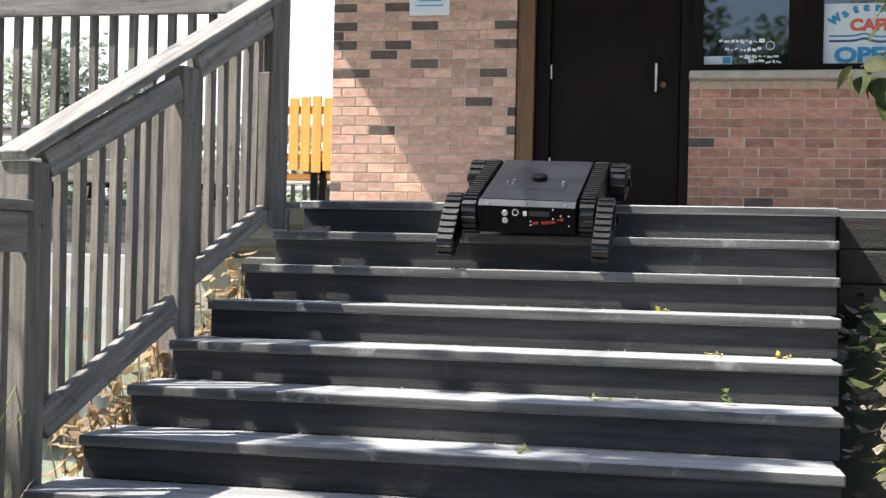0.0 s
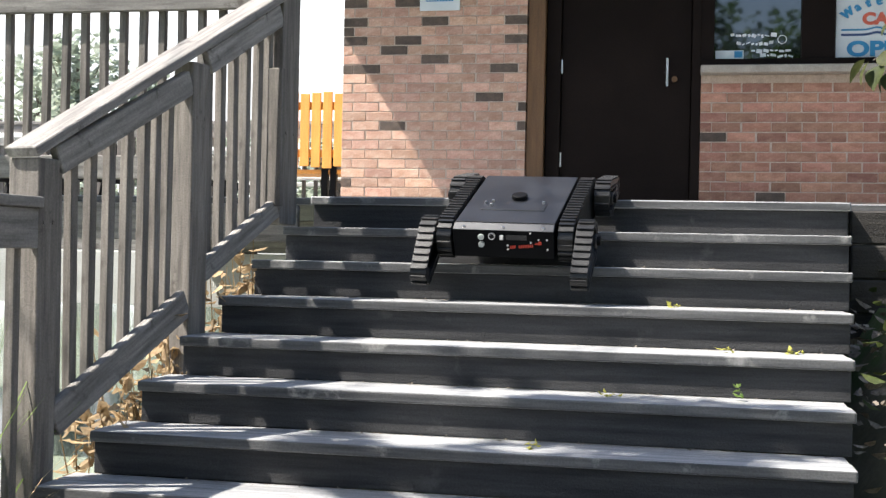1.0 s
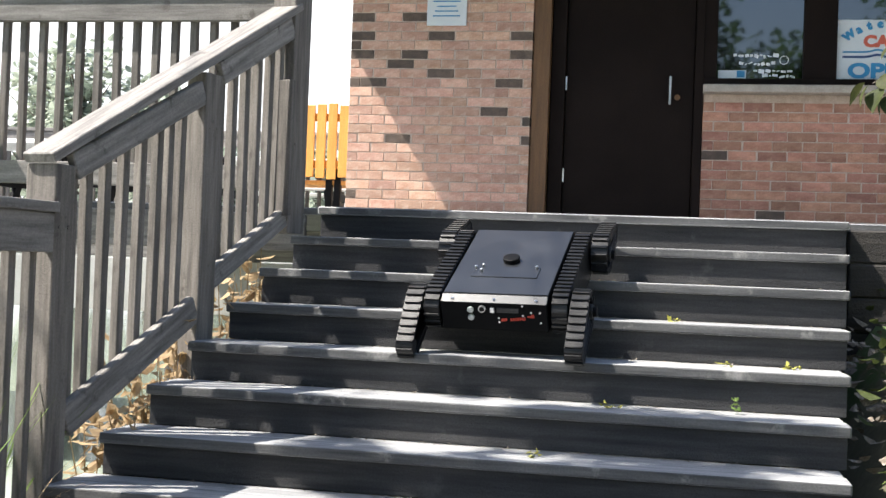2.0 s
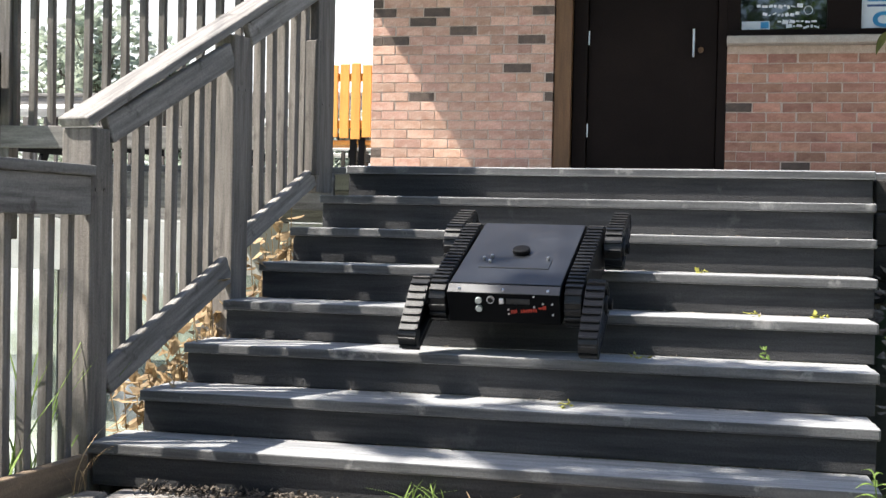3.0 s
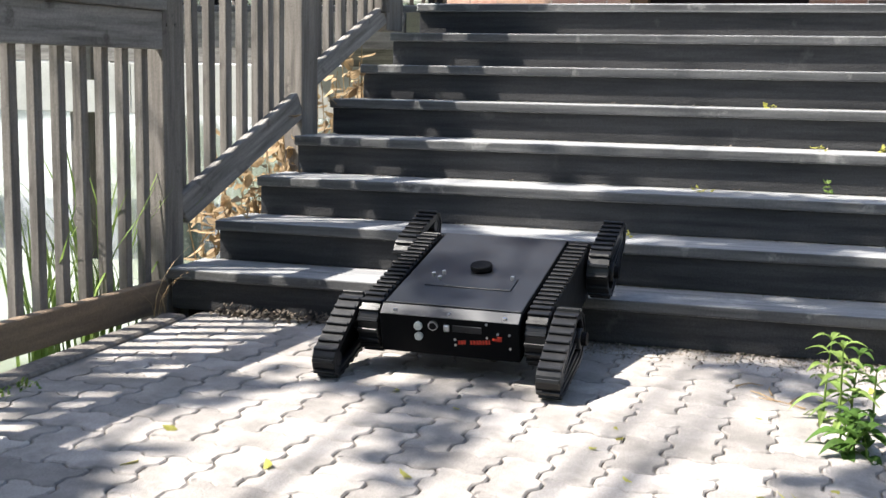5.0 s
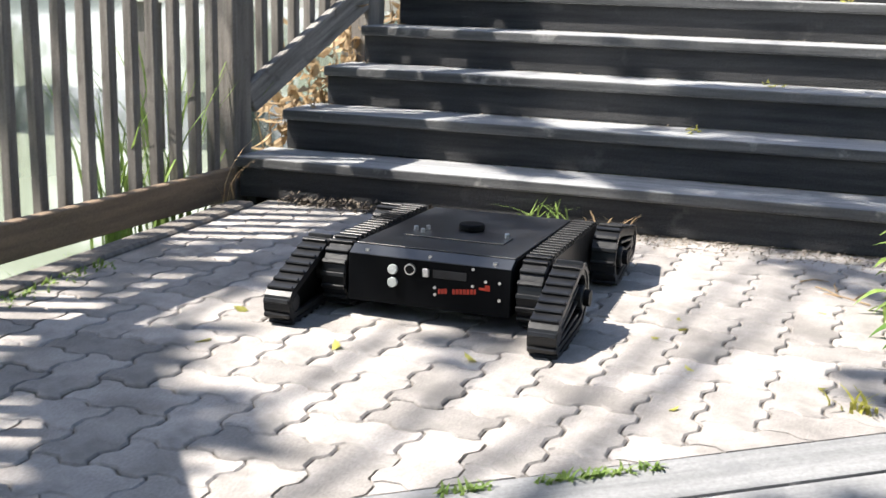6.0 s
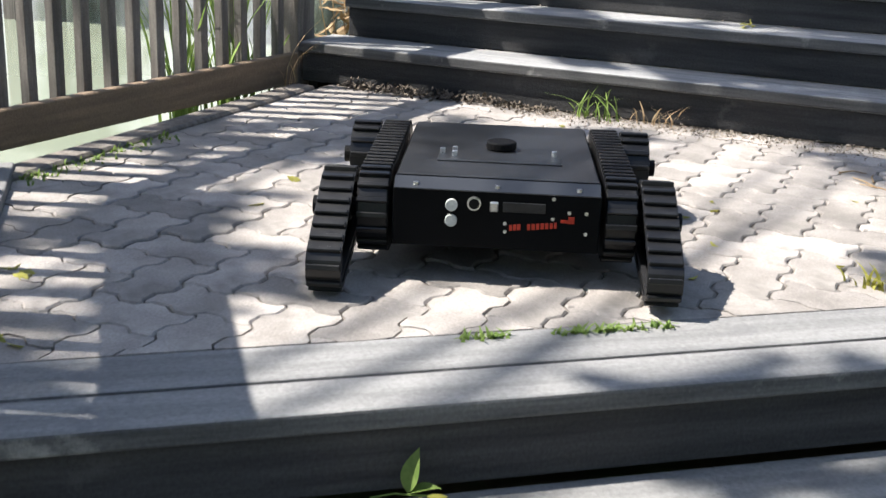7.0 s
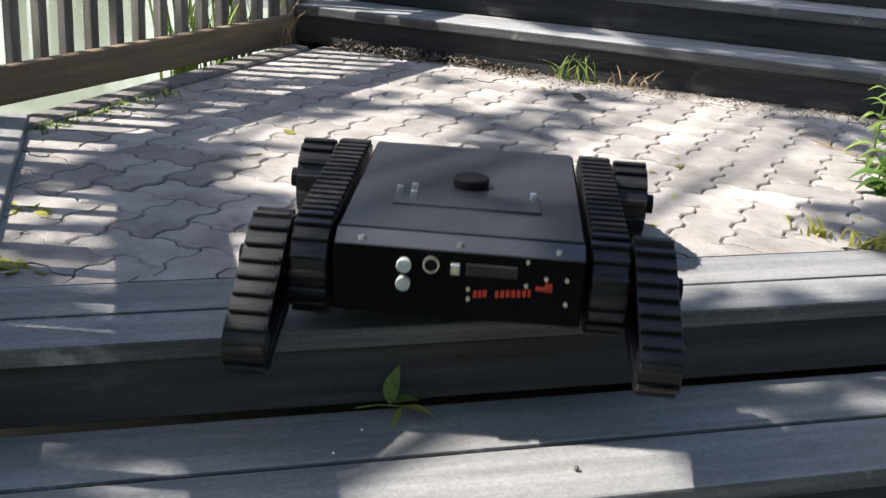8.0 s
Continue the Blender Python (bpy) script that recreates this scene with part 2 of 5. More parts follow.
def bm_cyl(r, depth, at=(0, 0, 0), axis="Z", seg=20, r2=None, bevel=0.0):
    bm = bmesh.new()
    bmesh.ops.create_cone(bm, cap_ends=True, segments=seg, radius1=r, radius2=r if r2 is None else r2, depth=depth)
    if bevel:
        es = [e for e in bm.edges if len(e.link_faces) == 2 and any(len(f.verts) > 4 for f in e.link_faces)]
        bmesh.ops.bevel(bm, geom=es, offset=bevel, segments=2, affect="EDGES", profile=0.5)
    rot = {"Z": Matrix(), "X": Matrix.Rotation(radians(90), 4, "Y"), "Y": Matrix.Rotation(radians(90), 4, "X")}[axis]
    bmesh.ops.transform(bm, matrix=Matrix.Translation(at) @ rot, verts=bm.verts)
    return bm


def join(*bms):
    """One bmesh of several."""
    out = bmesh.new()
    for b in bms:
        me = bpy.data.meshes.new("tmp")
        b.to_mesh(me)
        b.free()
        out.from_mesh(me)
        bpy.data.meshes.remove(me)
    return out


def bm_prism(pts, z0, z1, bevel=0.0):
    """An upright prism over a plan outline."""
    bm = bmesh.new()
    lo = [bm.verts.new((x, y, z0)) for x, y in pts]
    hi = [bm.verts.new((x, y, z1)) for x, y in pts]
    n = len(pts)
    top = bm.faces.new(hi)
    bm.faces.new(lo[::-1])
    for i in range(n):
        bm.faces.new((lo[i], lo[(i + 1) % n], hi[(i + 1) % n], hi[i]))
    bmesh.ops.recalc_face_normals(bm, faces=bm.faces)
    if bevel:
        bmesh.ops.bevel(bm, geom=list(top.edges), offset=bevel, segments=1, affect="EDGES", profile=0.5)
    return bm


def mesh_of(bm, material, name="mesh", smooth=False):
    me = bpy.data.meshes.new(name)
    bm.to_mesh(me)
    bm.free()
    me.materials.append(material)
    if smooth:
        me.polygons.foreach_set("use_smooth", [True] * len(me.polygons))
    return me


def part(name, bm, material, parent, label="", smooth=False, m=None):
    ob = new(name, mesh_of(bm, material, name, smooth))
    ob.parent = parent
    if m is not None:
        ob.matrix_basis = m
    return tagged(ob, label)


def piece(name, me, parent, m):
    ob = new(name, me)
    ob.parent = parent
    ob.matrix_basis = m
    return ob


def thing(name, label, category, group="", kind="", m=None):
    ob = new(name)
    if m is not None:
        ob.matrix_basis = m
    return tagged(ob, label, category, group, kind)


def solid(name, bm, material, label, category, group="", kind="", m=None, smooth=False):
    ob = new(name, mesh_of(bm, material, name, smooth))
    if m is not None:
        ob.matrix_basis = m
    return tagged(ob, label, category, group, kind)


def beam(p, q, w, h, bevel=0.004):
    """A plank from p to q, w across and h deep, upright."""
    p, q = Vector(p), Vector(q)
    d = q - p
    side = d.cross(Vector((0, 0, 1))).normalized()
    up = side.cross(d).normalized()
    m = Matrix((d.normalized(), side, up)).transposed().to_4x4()
    m.translation = (p + q) / 2
    return bm_box(d.length, w, h, bevel=bevel), m


def jitter(k):
    return (random.random() - 0.5) * 2 * k


# ---- the place: ground, water, far bank ----
H, R, LIP = 0.15, 0.2577, 0.038          # rise, going, nosing thickness
XL = [-1.336, -1.273, -1.221, -1.172, -1.118, -1.073, -1.022, -0.975]
XR = [1.262, 1.291, 1.320, 1.349, 1.378, 1.407, 1.436, 1.465]
DECK = 8 * H

g = bmesh.new()
rng = random.Random(3)
# one sheet of earth: level inland, dropping to the river on the side of the water
xs = [-400, -120, -60, -30, -14, -9, -7, -5.6, -4.2, -3.4, -2.9, -2.4, -2.0, -1.7, -1.5, -1.3, -1.0, 0, 1.0, 1.6, 2.0, 2.5, 3.2, 4.2, 6, 10, 30, 120, 400]
ys = [-400, -100, -30, -12, -8, -6, -5, -4, -3.2, -2.6, -2, -1.4, -0.8, -0.2, 0.4, 1.0, 1.6, 2.2, 3.0, 4.5, 6, 9, 14, 30, 100, 400]


def ground_z(x, y):
    if x < -1.25:
        base = -0.28 - 0.16 * max(0, min(1, (-1.25 - x) / 1.2)) * 4 * 0.9
    elif x > 1.3:
        # planted slope beside the flight
        up = max(0.0, min(1.0, (y + 0.2) / 2.3))
        base = -0.12 + up * 0.95 if y < 2.2 else 0.9
        if y < -0.6:
            base = -0.05 - 0.22 * max(0, min(1, (-0.6 - y) / 1.6)) * 3
    else:
        base = -0.45 if y > -3.2 else -1.05
    if y < -2.6 and x <= 1.3:
        base = min(base, -1.05)
    return base


grid = [[g.verts.new((x, y, ground_z(x, y) + (rng.random() - 0.5) * 0.03)) for x in xs] for y in ys]
for j in range(len(ys) - 1):
    for i in range(len(xs) - 1):
        g.faces.new((grid[j][i], grid[j][i + 1], grid[j + 1][i + 1], grid[j + 1][i]))
solid("ground", g, M_GROUND, "brown earth and thin grass beside the steps", "ground", kind="structure", smooth=True)

water = bmesh.new()
wv = [water.verts.new(v) for v in ((-60, -60, -0.72), (-2.6, -60, -0.72), (-2.6, 140, -0.72), (-60, 140, -0.72))]
water.faces.new(wv)
solid("water", water, M_WATER, "calm bright river water beyond the railing", "water", kind="structure")

far = join(bm_box(30, 200, 3.0, (-63.5, 40, -0.2), 0.1), bm_box(40, 60, 3.0, (-28.6, 110, -0.21), 0.1))
solid("backdrop_bank", far, M_CONC, "pale stone embankment on the far side of the river", "embankment", kind="structure")

# glowing ring added in place of the blown-out sky, lower behind the camera
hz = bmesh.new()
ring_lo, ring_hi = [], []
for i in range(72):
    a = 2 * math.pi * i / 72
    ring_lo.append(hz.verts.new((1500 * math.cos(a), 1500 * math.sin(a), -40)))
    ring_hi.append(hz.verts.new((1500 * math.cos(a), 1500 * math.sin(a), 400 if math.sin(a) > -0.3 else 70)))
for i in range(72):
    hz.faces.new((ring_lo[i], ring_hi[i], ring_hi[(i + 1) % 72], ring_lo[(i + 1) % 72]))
solid("backdrop_sky_glow", hz, M_SKYGLOW, "glowing white band added round the horizon for the bright sky", "sky", kind="structure")


def darker_face(ob, side):
    """Gives the face of a board that looks to that side the darker nosing colour, paint and shade together."""
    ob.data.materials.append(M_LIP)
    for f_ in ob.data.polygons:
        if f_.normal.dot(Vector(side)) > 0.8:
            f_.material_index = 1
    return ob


# ---- upper flight ----
stairs = thing("staircase", "wide charcoal-painted wooden steps with worn nosings", "staircase", kind="structure")
for k in range(1, 9):
    x0, x1, y, z = XL[k - 1], XR[k - 1], (k - 1) * R, k * H
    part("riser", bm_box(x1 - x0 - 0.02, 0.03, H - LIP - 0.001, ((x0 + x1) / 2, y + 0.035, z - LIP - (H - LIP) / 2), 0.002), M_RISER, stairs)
    if k < 8:
        w1, gap = 0.135, 0.006
        darker_face(part("tread", bm_box(x1 - x0, w1, LIP, ((x0 + x1) / 2, y + w1 / 2, z - LIP / 2), 0.006, 2), M_TREAD, stairs), (0, -1, 0))
        w2 = R - w1 - gap + 0.018
        part("tread", bm_box(x1 - x0 - 0.006, w2, LIP, ((x0 + x1) / 2, y + w1 + gap + w2 / 2, z - LIP / 2 - 0.001), 0.005), M_TREAD, stairs)
# solid side walls under the treads
for xs_, nm in ((XL, -1), (XR, 1)):
    bmS = bmesh.new()
    loop = [(xs_[0] - nm * 0.02, 0.04, -0.3)]
    for k in range(1, 9):
        loop.append((xs_[k - 1] - nm * 0.02, (k - 1) * R + 0.05, (k - 1) * H - LIP - 0.002))
        loop.append((xs_[k - 1] - nm * 0.02, (k - 1) * R + 0.05, k * H - LIP - 0.003))
    loop += [(xs_[7] - nm * 0.02, 2.4, 8 * H - LIP - 0.003), (xs_[7] - nm * 0.02, 2.4, -0.3)]
    a = [bmS.verts.new(v) for v in loop]
    b = [bmS.verts.new((v[0] - nm * 0.04, v[1], v[2])) for v in loop]
    n = len(loop)
    bmS.faces.new(a)
    bmS.faces.new(b[::-1])
    for i in range(n):
        bmS.faces.new((a[i], b[i], b[(i + 1) % n], a[(i + 1) % n]))
    bmesh.ops.recalc_face_normals(bmS, faces=bmS.faces)
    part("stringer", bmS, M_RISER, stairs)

# ---- upper deck ----
deck = thing("deck", "grey plank deck at the head of the steps", "deck", kind="structure")
y = 7 * R
i = 0
while y < 4.72:
    w = 0.138
    x0, x1 = (XL[7], XR[7]) if i == 0 else (-2.95, 5.0)
    darker_face(part("plank", bm_box(x1 - x0, w, LIP, ((x0 + x1) / 2, y + w / 2, DECK - LIP / 2), 0.005), M_TREAD, deck), (0, -1, 0))
    y += w + 0.005
    i += 1
part("fascia", bm_box(1.86, 0.04, 0.18, (-2.0, 7 * R + 0.118, DECK - 0.13), 0.004), M_WOODX, deck)
for x_, y_ in ((-2.85, 4.5),):
    part("pile", bm_box(0.12, 0.12, 2.1, (x_, y_, DECK - 0.04 - 1.05), 0.006), M_WOOD, deck)

# dark stacked boards that hold the bed beside the steps
ret = thing("retaining_wall", "dark stained timber retaining wall of stacked boards", "retaining wall", kind="structure")
for j in range(7):
    part("board", bm_box(3.4, 0.06, 0.148, (1.475 + 1.7 + 0.004 * (j % 2), 1.93 - 0.006 * (j % 3), DECK - 0.03 - 0.075 - 0.152 * j), 0.008), M_SIDING, ret)

# ---- lower landing ----
FD = Vector((0.785, 0.6195, 0)).normalized()        # along the front edge
FN = Vector((FD.y, -FD.x, 0))                        # down the lower flight
FA = math.degrees(math.atan2(FD.y, FD.x))
CORNER = Vector((-0.291, -2.848, 0))                 # front left corner of the landing
LX = -1.19                                          # left edge of the paving


def front(u, d):
    """A plan point u along the front edge and d down from it."""
    return CORNER + FD * u + FN * d


landing = thing("landing", "interlocking tan paver landing edged with grey planks", "landing", kind="structure")
FLEN = 3.6
for j, (W, back) in enumerate(((0.126, 0.063), (0.146, 0.211))):
    c = front(FLEN / 2, -back)
    darker_face(part("edge_plank", bm_box(FLEN, W, LIP, (0, 0, 0), 0.006, 2), M_EDGE, landing, m=pose(c.x, c.y, -LIP / 2 + (0.004 if j == 0 else 0.002), 0, 0, FA)), (0, -1, 0))
# plank along the side of the lower flight
side_a = Vector((-1.166, -1.719, 0))
side_len = (CORNER - side_a).length
SA = math.degrees(math.atan2((CORNER - side_a).y, (CORNER - side_a).x))
for j in range(2):
    c = (side_a + CORNER) / 2 - FD * (0.072 + 0.145 * j)
    part("edge_plank", bm_box(side_len + 0.3, 0.14, LIP, bevel=0.006, seg=2), M_EDGE, landing, m=pose(c.x, c.y, 0.006, 0, 0, SA))
part("kerb", bm_box(0.09, 1.62, 0.14, (-1.235, -0.93, -0.055), 0.008), M_WOOD, landing)
bed = [(LX - 0.02, 0.03), (LX - 0.02, -1.72), tuple(side_a.to_2d()), tuple((CORNER - FN * 0.31).to_2d()), tuple((CORNER + FD * 3.4 - FN * 0.31).to_2d()), (2.2, 0.03)]
part("sand_bed", bm_prism(bed, -0.25, -0.006), M_SAND, landing)

# ---- lower flight ----
lower = thing("lower_staircase", "grey plank steps leading down from the landing", "staircase", kind="structure")
R2 = 0.36
for k in range(0, 6):
    zt = -k * H
    c = front(FLEN / 2, R2 * k - 0.032)
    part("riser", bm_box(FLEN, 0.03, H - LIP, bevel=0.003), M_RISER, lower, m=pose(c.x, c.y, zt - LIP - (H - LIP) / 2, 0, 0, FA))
    if k:
        for j in range(2):
            c = front(FLEN / 2, R2 * k - 0.086 - j * 0.182)
            darker_face(part("tread", bm_box(FLEN, 0.172, LIP, bevel=0.006, seg=2), M_EDGE, lower, m=pose(c.x, c.y, zt - LIP / 2, 0, 0, FA)), (0, -1, 0))


# ---- railings ----
def guard(name, label, p, q, z0, top, n, post_ends=(), cap=True, low=0.13, wood=M_WOOD, rail_h=0.135, base=M_WOODB):
    """A level guard from p to q in plan: cap, rail board, bottom board and square balusters."""
    g_ = thing(name, label, "railing", group="railings of the steps")
    p, q = Vector((*p, 0)), Vector((*q, 0))
    d = (q - p).normalized()
    side = Vector((d.y, -d.x, 0))
    ang = math.degrees(math.atan2(d.y, d.x))
    ln = (q - p).length
    mid = (p + q) / 2
    if cap:
        part("cap", bm_box(ln + 0.02, 0.14, 0.036, bevel=0.005, seg=2), M_WOODX, g_, m=pose(mid.x, mid.y, top - 0.018, 0, 0, ang))
    m2 = mid + side * 0.038
    part("top_rail", bm_box(ln, 0.036, rail_h, bevel=0.004), M_WOODX, g_, m=pose(m2.x, m2.y, top - 0.037 - rail_h / 2, 0, 0, ang))
    part("bottom_rail", bm_box(ln, 0.036, 0.115, bevel=0.004), base, g_, m=pose(m2.x, m2.y, z0 + low - 0.0575, 0, 0, ang))
    me = mesh_of(bm_box(0.036, 0.036, top - 0.05 - z0 - low + 0.10, bevel=0.003), wood)
    for i in range(n):
        u = (i + 0.5) / n * ln
        b_ = p + d * u
        piece("baluster", me, g_, pose(b_.x, b_.y, (top - 0.05 + z0 + low - 0.10) / 2, jitter(0.4), jitter(0.4), ang + jitter(2)))
    for u, w, h in post_ends:
        b_ = p + d * u
        part("post", bm_box(w, w, h - z0 + 0.4, bevel=0.006, seg=2), wood, g_, m=pose(b_.x, b_.y, (h + z0 - 0.4) / 2, 0, 0, ang))
    return g_


guard("guard_rail", "weathered grey timber guard rail beside the paved landing", (-1.565, -1.86), (-1.395, 0.015), 0.0, 1.105, 17,
      post_ends=((0.02, 0.09, 1.06),), low=0.105)
guard("guard_rail", "weathered grey timber guard rail down the side of the lower steps", tuple((side_a - FD * 0.335 - FN * 0.14).to_2d()),
      tuple((CORNER - FD * 0.335 + FN * 0.05).to_2d()), 0.03, 1.105, 13, post_ends=((1.4, 0.09, 1.06),))
guard("guard_rail", "weathered grey timber guard rail along the deck edge", (-2.85, 1.87), (-1.10, 1.87), DECK, DECK + 1.07, 17,
      post_ends=((0.0, 0.09, DECK + 1.12),), low=0.19, base=M_WOODX)
guard("guard_rail", "distant weathered guard rail of the far deck edge", (-9.0, 8.2), (-2.0, 8.2), DECK, DECK + 1.07, 55,
      post_ends=((0.05, 0.09, 2.3), (2.4, 0.09, 2.3), (4.7, 0.09, 2.3)))

# sloping stair rail
rail = thing("stair_rail", "weathered grey timber stair rail with square balusters", "railing", group="railings of the steps")


def rx(yy):
    """The face of the rail on the side of the steps."""
    return -1.351 + 0.203 * yy


ra = math.degrees(math.atan2(1, 0.203))
RDIR = Vector((0.203, 1, 0)).normalized()
ROUT = Vector((-RDIR.y, RDIR.x, 0))             # away from the steps


def rail_post(name, y0, y1, z0, z1, across):
    """A square post from y0 to y1 along the rail, let into its face."""
    yy = (y0 + y1) / 2
    c = Vector((rx(yy), yy, 0)) + ROUT * (across / 2)
    ln_ = (y1 - y0) / RDIR.y
    top = join(bm_box(ln_, across, z1 - z0, bevel=0.006, seg=2),
               *[bm_cyl(0.008, 0.005, (u, -across / 2 - 0.001, w), axis="Y", seg=8) for u in (-ln_ * 0.22, ln_ * 0.22) for w in ((z1 - z0) * 0.36, -(z1 - z0) * 0.20)])
    return part(name, top, M_WOOD, rail, m=pose(c.x, c.y, (z0 + z1) / 2, 0, 0, ra))


rail_post("post", 0.020, 0.118, -0.30, 1.236, 0.13)
rail_post("post", 0.868, 0.985, 0.10, 1.69, 0.095)
rail_post("newel_post", 1.545, 1.696, 1.06, 2.45, 0.12)
part("trim_board", bm_box(0.032, 0.10, 0.62, bevel=0.003), M_WOOD, rail, m=pose(rx(1.50) - 0.02, 1.515, 1.45, 0, 0, ra))


def slope_part(name, y0, y1, z0, z1, w, h, out, material):
    """A sloping plank with its underside from z0 at y0 to z1 at y1, its face set back from the rail's face by out."""
    up = h / 2 * math.hypot(1, (z1 - z0) / (y1 - y0))
    p = Vector((rx(y0), y0, z0 + up)) + ROUT * (out + w / 2)
    q = Vector((rx(y1), y1, z1 + up)) + ROUT * (out + w / 2)
    bm_, m_ = beam(p, q, w, h)
    return part(name, bm_, material, rail, m=m_)


slope_part("cap", 0.000, 1.60, 1.232, 2.098, 0.135, 0.036, -0.008, M_WOODX)
slope_part("top_rail", 0.120, 0.866, 1.178, 1.551, 0.034, 0.098, 0.003, M_WOODX)
slope_part("top_rail", 0.987, 1.543, 1.648, 1.952, 0.034, 0.098, 0.003, M_WOODX)
slope_part("brace", 0.122, 0.866, 0.282, 0.662, 0.036, 0.113, 0.003, M_WOODX)
slope_part("brace", 0.972, 1.535, 0.797, 1.086, 0.036, 0.085, 0.003, M_WOODX)
for ys_, b0, b1, t0, t1 in (((0.165, 0.245, 0.340, 0.440, 0.540, 0.640, 0.710, 0.785), 0.33, 0.70, 1.19, 1.54), ((1.05, 1.145, 1.240, 1.335, 1.43, 1.51), 0.86, 1.12, 1.69, 1.95)):
    for yy in ys_:
        f_ = (yy - ys_[0]) / (ys_[-1] - ys_[0])
        zb, zt = b0 + (b1 - b0) * f_, t0 + (t1 - t0) * f_ + 0.02
        c = Vector((rx(yy), yy, 0)) + ROUT * 0.058
        part("baluster", bm_box(0.036, 0.036, zt - zb, bevel=0.003), M_WOOD, rail, m=pose(c.x, c.y, (zb + zt) / 2, jitter(0.4), jitter(0.4), ra + jitter(2)))

# ---- building ----
WY, WYR = 4.70, 4.80
BW, BH, JT = 0.1915, 0.0605, 0.008
CH = 0.0680


def brick_wall(name, label, x0, x1, z0, z1, y, material, dark, depth=0.25, seed=1):
    w_ = thing(name, label, "wall", kind="structure")
    rg = random.Random(seed)
    part("mortar", bm_box(x1 - x0 - 0.004, depth, z1 - z0, ((x0 + x1) / 2, y + depth / 2 + 0.004, (z0 + z1) / 2), 0), M_MORTAR, w_)
    cache = {}

    def mesh(wd, mt):
        key = (round(wd, 3), mt.name)
        if key not in cache:
            cache[key] = mesh_of(bm_box(wd, 0.08, BH, (0, 0.04, 0), 0.0025), mt)
        return cache[key]
    rows = int((z1 - z0) / CH)
    for j in range(rows):
        zc = z0 + CH * (j + 0.5)
        x = x0 - (BW + JT) / 2 * (j % 2) - 0.02
        while x < x1 - 0.02:
            a, b = max(x + (rg.random() < 0.3) * 0.004, x0), min(x + BW + 0.003 - (rg.random() < 0.3) * 0.006, x1)
            if b - a > 0.03:
                mt = M_BRICKD if any(a - 0.005 <= dx <= b + 0.005 and abs(dz - zc) <= CH / 2 for dx, dz in dark) or rg.random() < 0.006 else material
                piece("brick", mesh(b - a, mt), w_, pose((a + b) / 2, y - 0.001 + rg.random() * 0.0025, zc + (rg.random() - 0.5) * 0.002, 0, (rg.random() - 0.5) * 0.6, 0))
            x += BW + JT
    return w_


# ---- robot ----
robot = thing("tracked_robot", "matt black tracked robot with four flipper arms and red lettering", "robot")


def loop_pts(L_, r0, r1, n=9):
    """Outline of a belt round two wheels, from (0,0) with r0 to (L_,0) with r1, in (y, z)."""
    a = math.asin((r0 - r1) / L_)
    out = []
    for i in range(n):
        th = math.pi / 2 - a + (math.pi + 2 * a) * i / (n - 1)
        out.append((r0 * math.cos(th), r0 * math.sin(th)))
    for i in range(n):
        th = -math.pi / 2 - a + (math.pi - 2 * a) * i / (n - 1)
        out.append((L_ + r1 * math.cos(th), r1 * math.sin(th)))
    return out


def bm_belt(pts, x0, x1, bevel=0.004):
    """A closed belt body with the outline pts in (y, z) from x0 to x1."""
    bm = bmesh.new()
    a = [bm.verts.new((x0, y_, z_)) for y_, z_ in pts]
    b = [bm.verts.new((x1, y_, z_)) for y_, z_ in pts]
    n = len(pts)
    fa, fb = bm.faces.new(a), bm.faces.new(b[::-1])
    for i in range(n):
        bm.faces.new((a[i], b[i], b[(i + 1) % n], a[(i + 1) % n]))
    bmesh.ops.recalc_face_normals(bm, faces=bm.faces)
    bmesh.ops.bevel(bm, geom=list(fa.edges) + list(fb.edges), offset=bevel, segments=1, affect="EDGES", profile=0.5)
    return bm


def cleats(parent, pts, x0, x1, step, h=0.008, w=0.012):
    """Rubber cleats across a belt, evenly along its outline."""
    n = len(pts)
    seg = [((pts[i]), pts[(i + 1) % n]) for i in range(n)]
    total = sum(math.dist(a, b) for a, b in seg)
    count = int(total / step)
    me = mesh_of(bm_box(x1 - x0 - 0.002, w, h * 2, bevel=0.002), M_RUBBER)
    for c_ in range(count):
        s = total * c_ / count
        for a, b in seg:
            l_ = math.dist(a, b)
            if s <= l_:
                f_ = s / max(l_, 1e-6)
                yy, zz = a[0] + (b[0] - a[0]) * f_, a[1] + (b[1] - a[1]) * f_
                ang = math.degrees(math.atan2(b[1] - a[1], b[0] - a[0]))
                piece("cleat", me, parent, pose((x0 + x1) / 2, yy, zz, ang, 0, 0))
                break
            s -= l_


# body: a box with a bevelled front edge
bm = bmesh.new()
prof = [(0.0, 0.075), (0.0, 0.190), (0.035, 0.208), (0.62, 0.202), (0.635, 0.19), (0.635, 0.085), (0.60, 0.075)]
bodyb = bm_belt(prof, -0.208, 0.208, 0.003)
body = part("body", bodyb, M_BLACK, robot)
part("top_cover", bm_box(0.408, 0.575, 0.003, (0, 0.330, 0.2065), 0.001), M_COVER, robot, "satin black sheet metal cover, lighter and bluish for sky sheen", m=pose(0, 0, 0, -0.586, 0, 0) @ Matrix.Translation((0, 0, 0.0032)))
part("front_bevel", bm_box(0.412, 0.0385, 0.003, (0, 0, 0), 0.001), M_COVER, robot, m=pose(0, 0.0172, 0.2002, 27.2, 0, 0))
part("hatch", bm_box(0.266, 0.086, 0.004, (0.002, 0.219, 0.2128), 0.0012), M_COVER, robot, m=pose(0, 0, 0, -0.6, 0, 0))
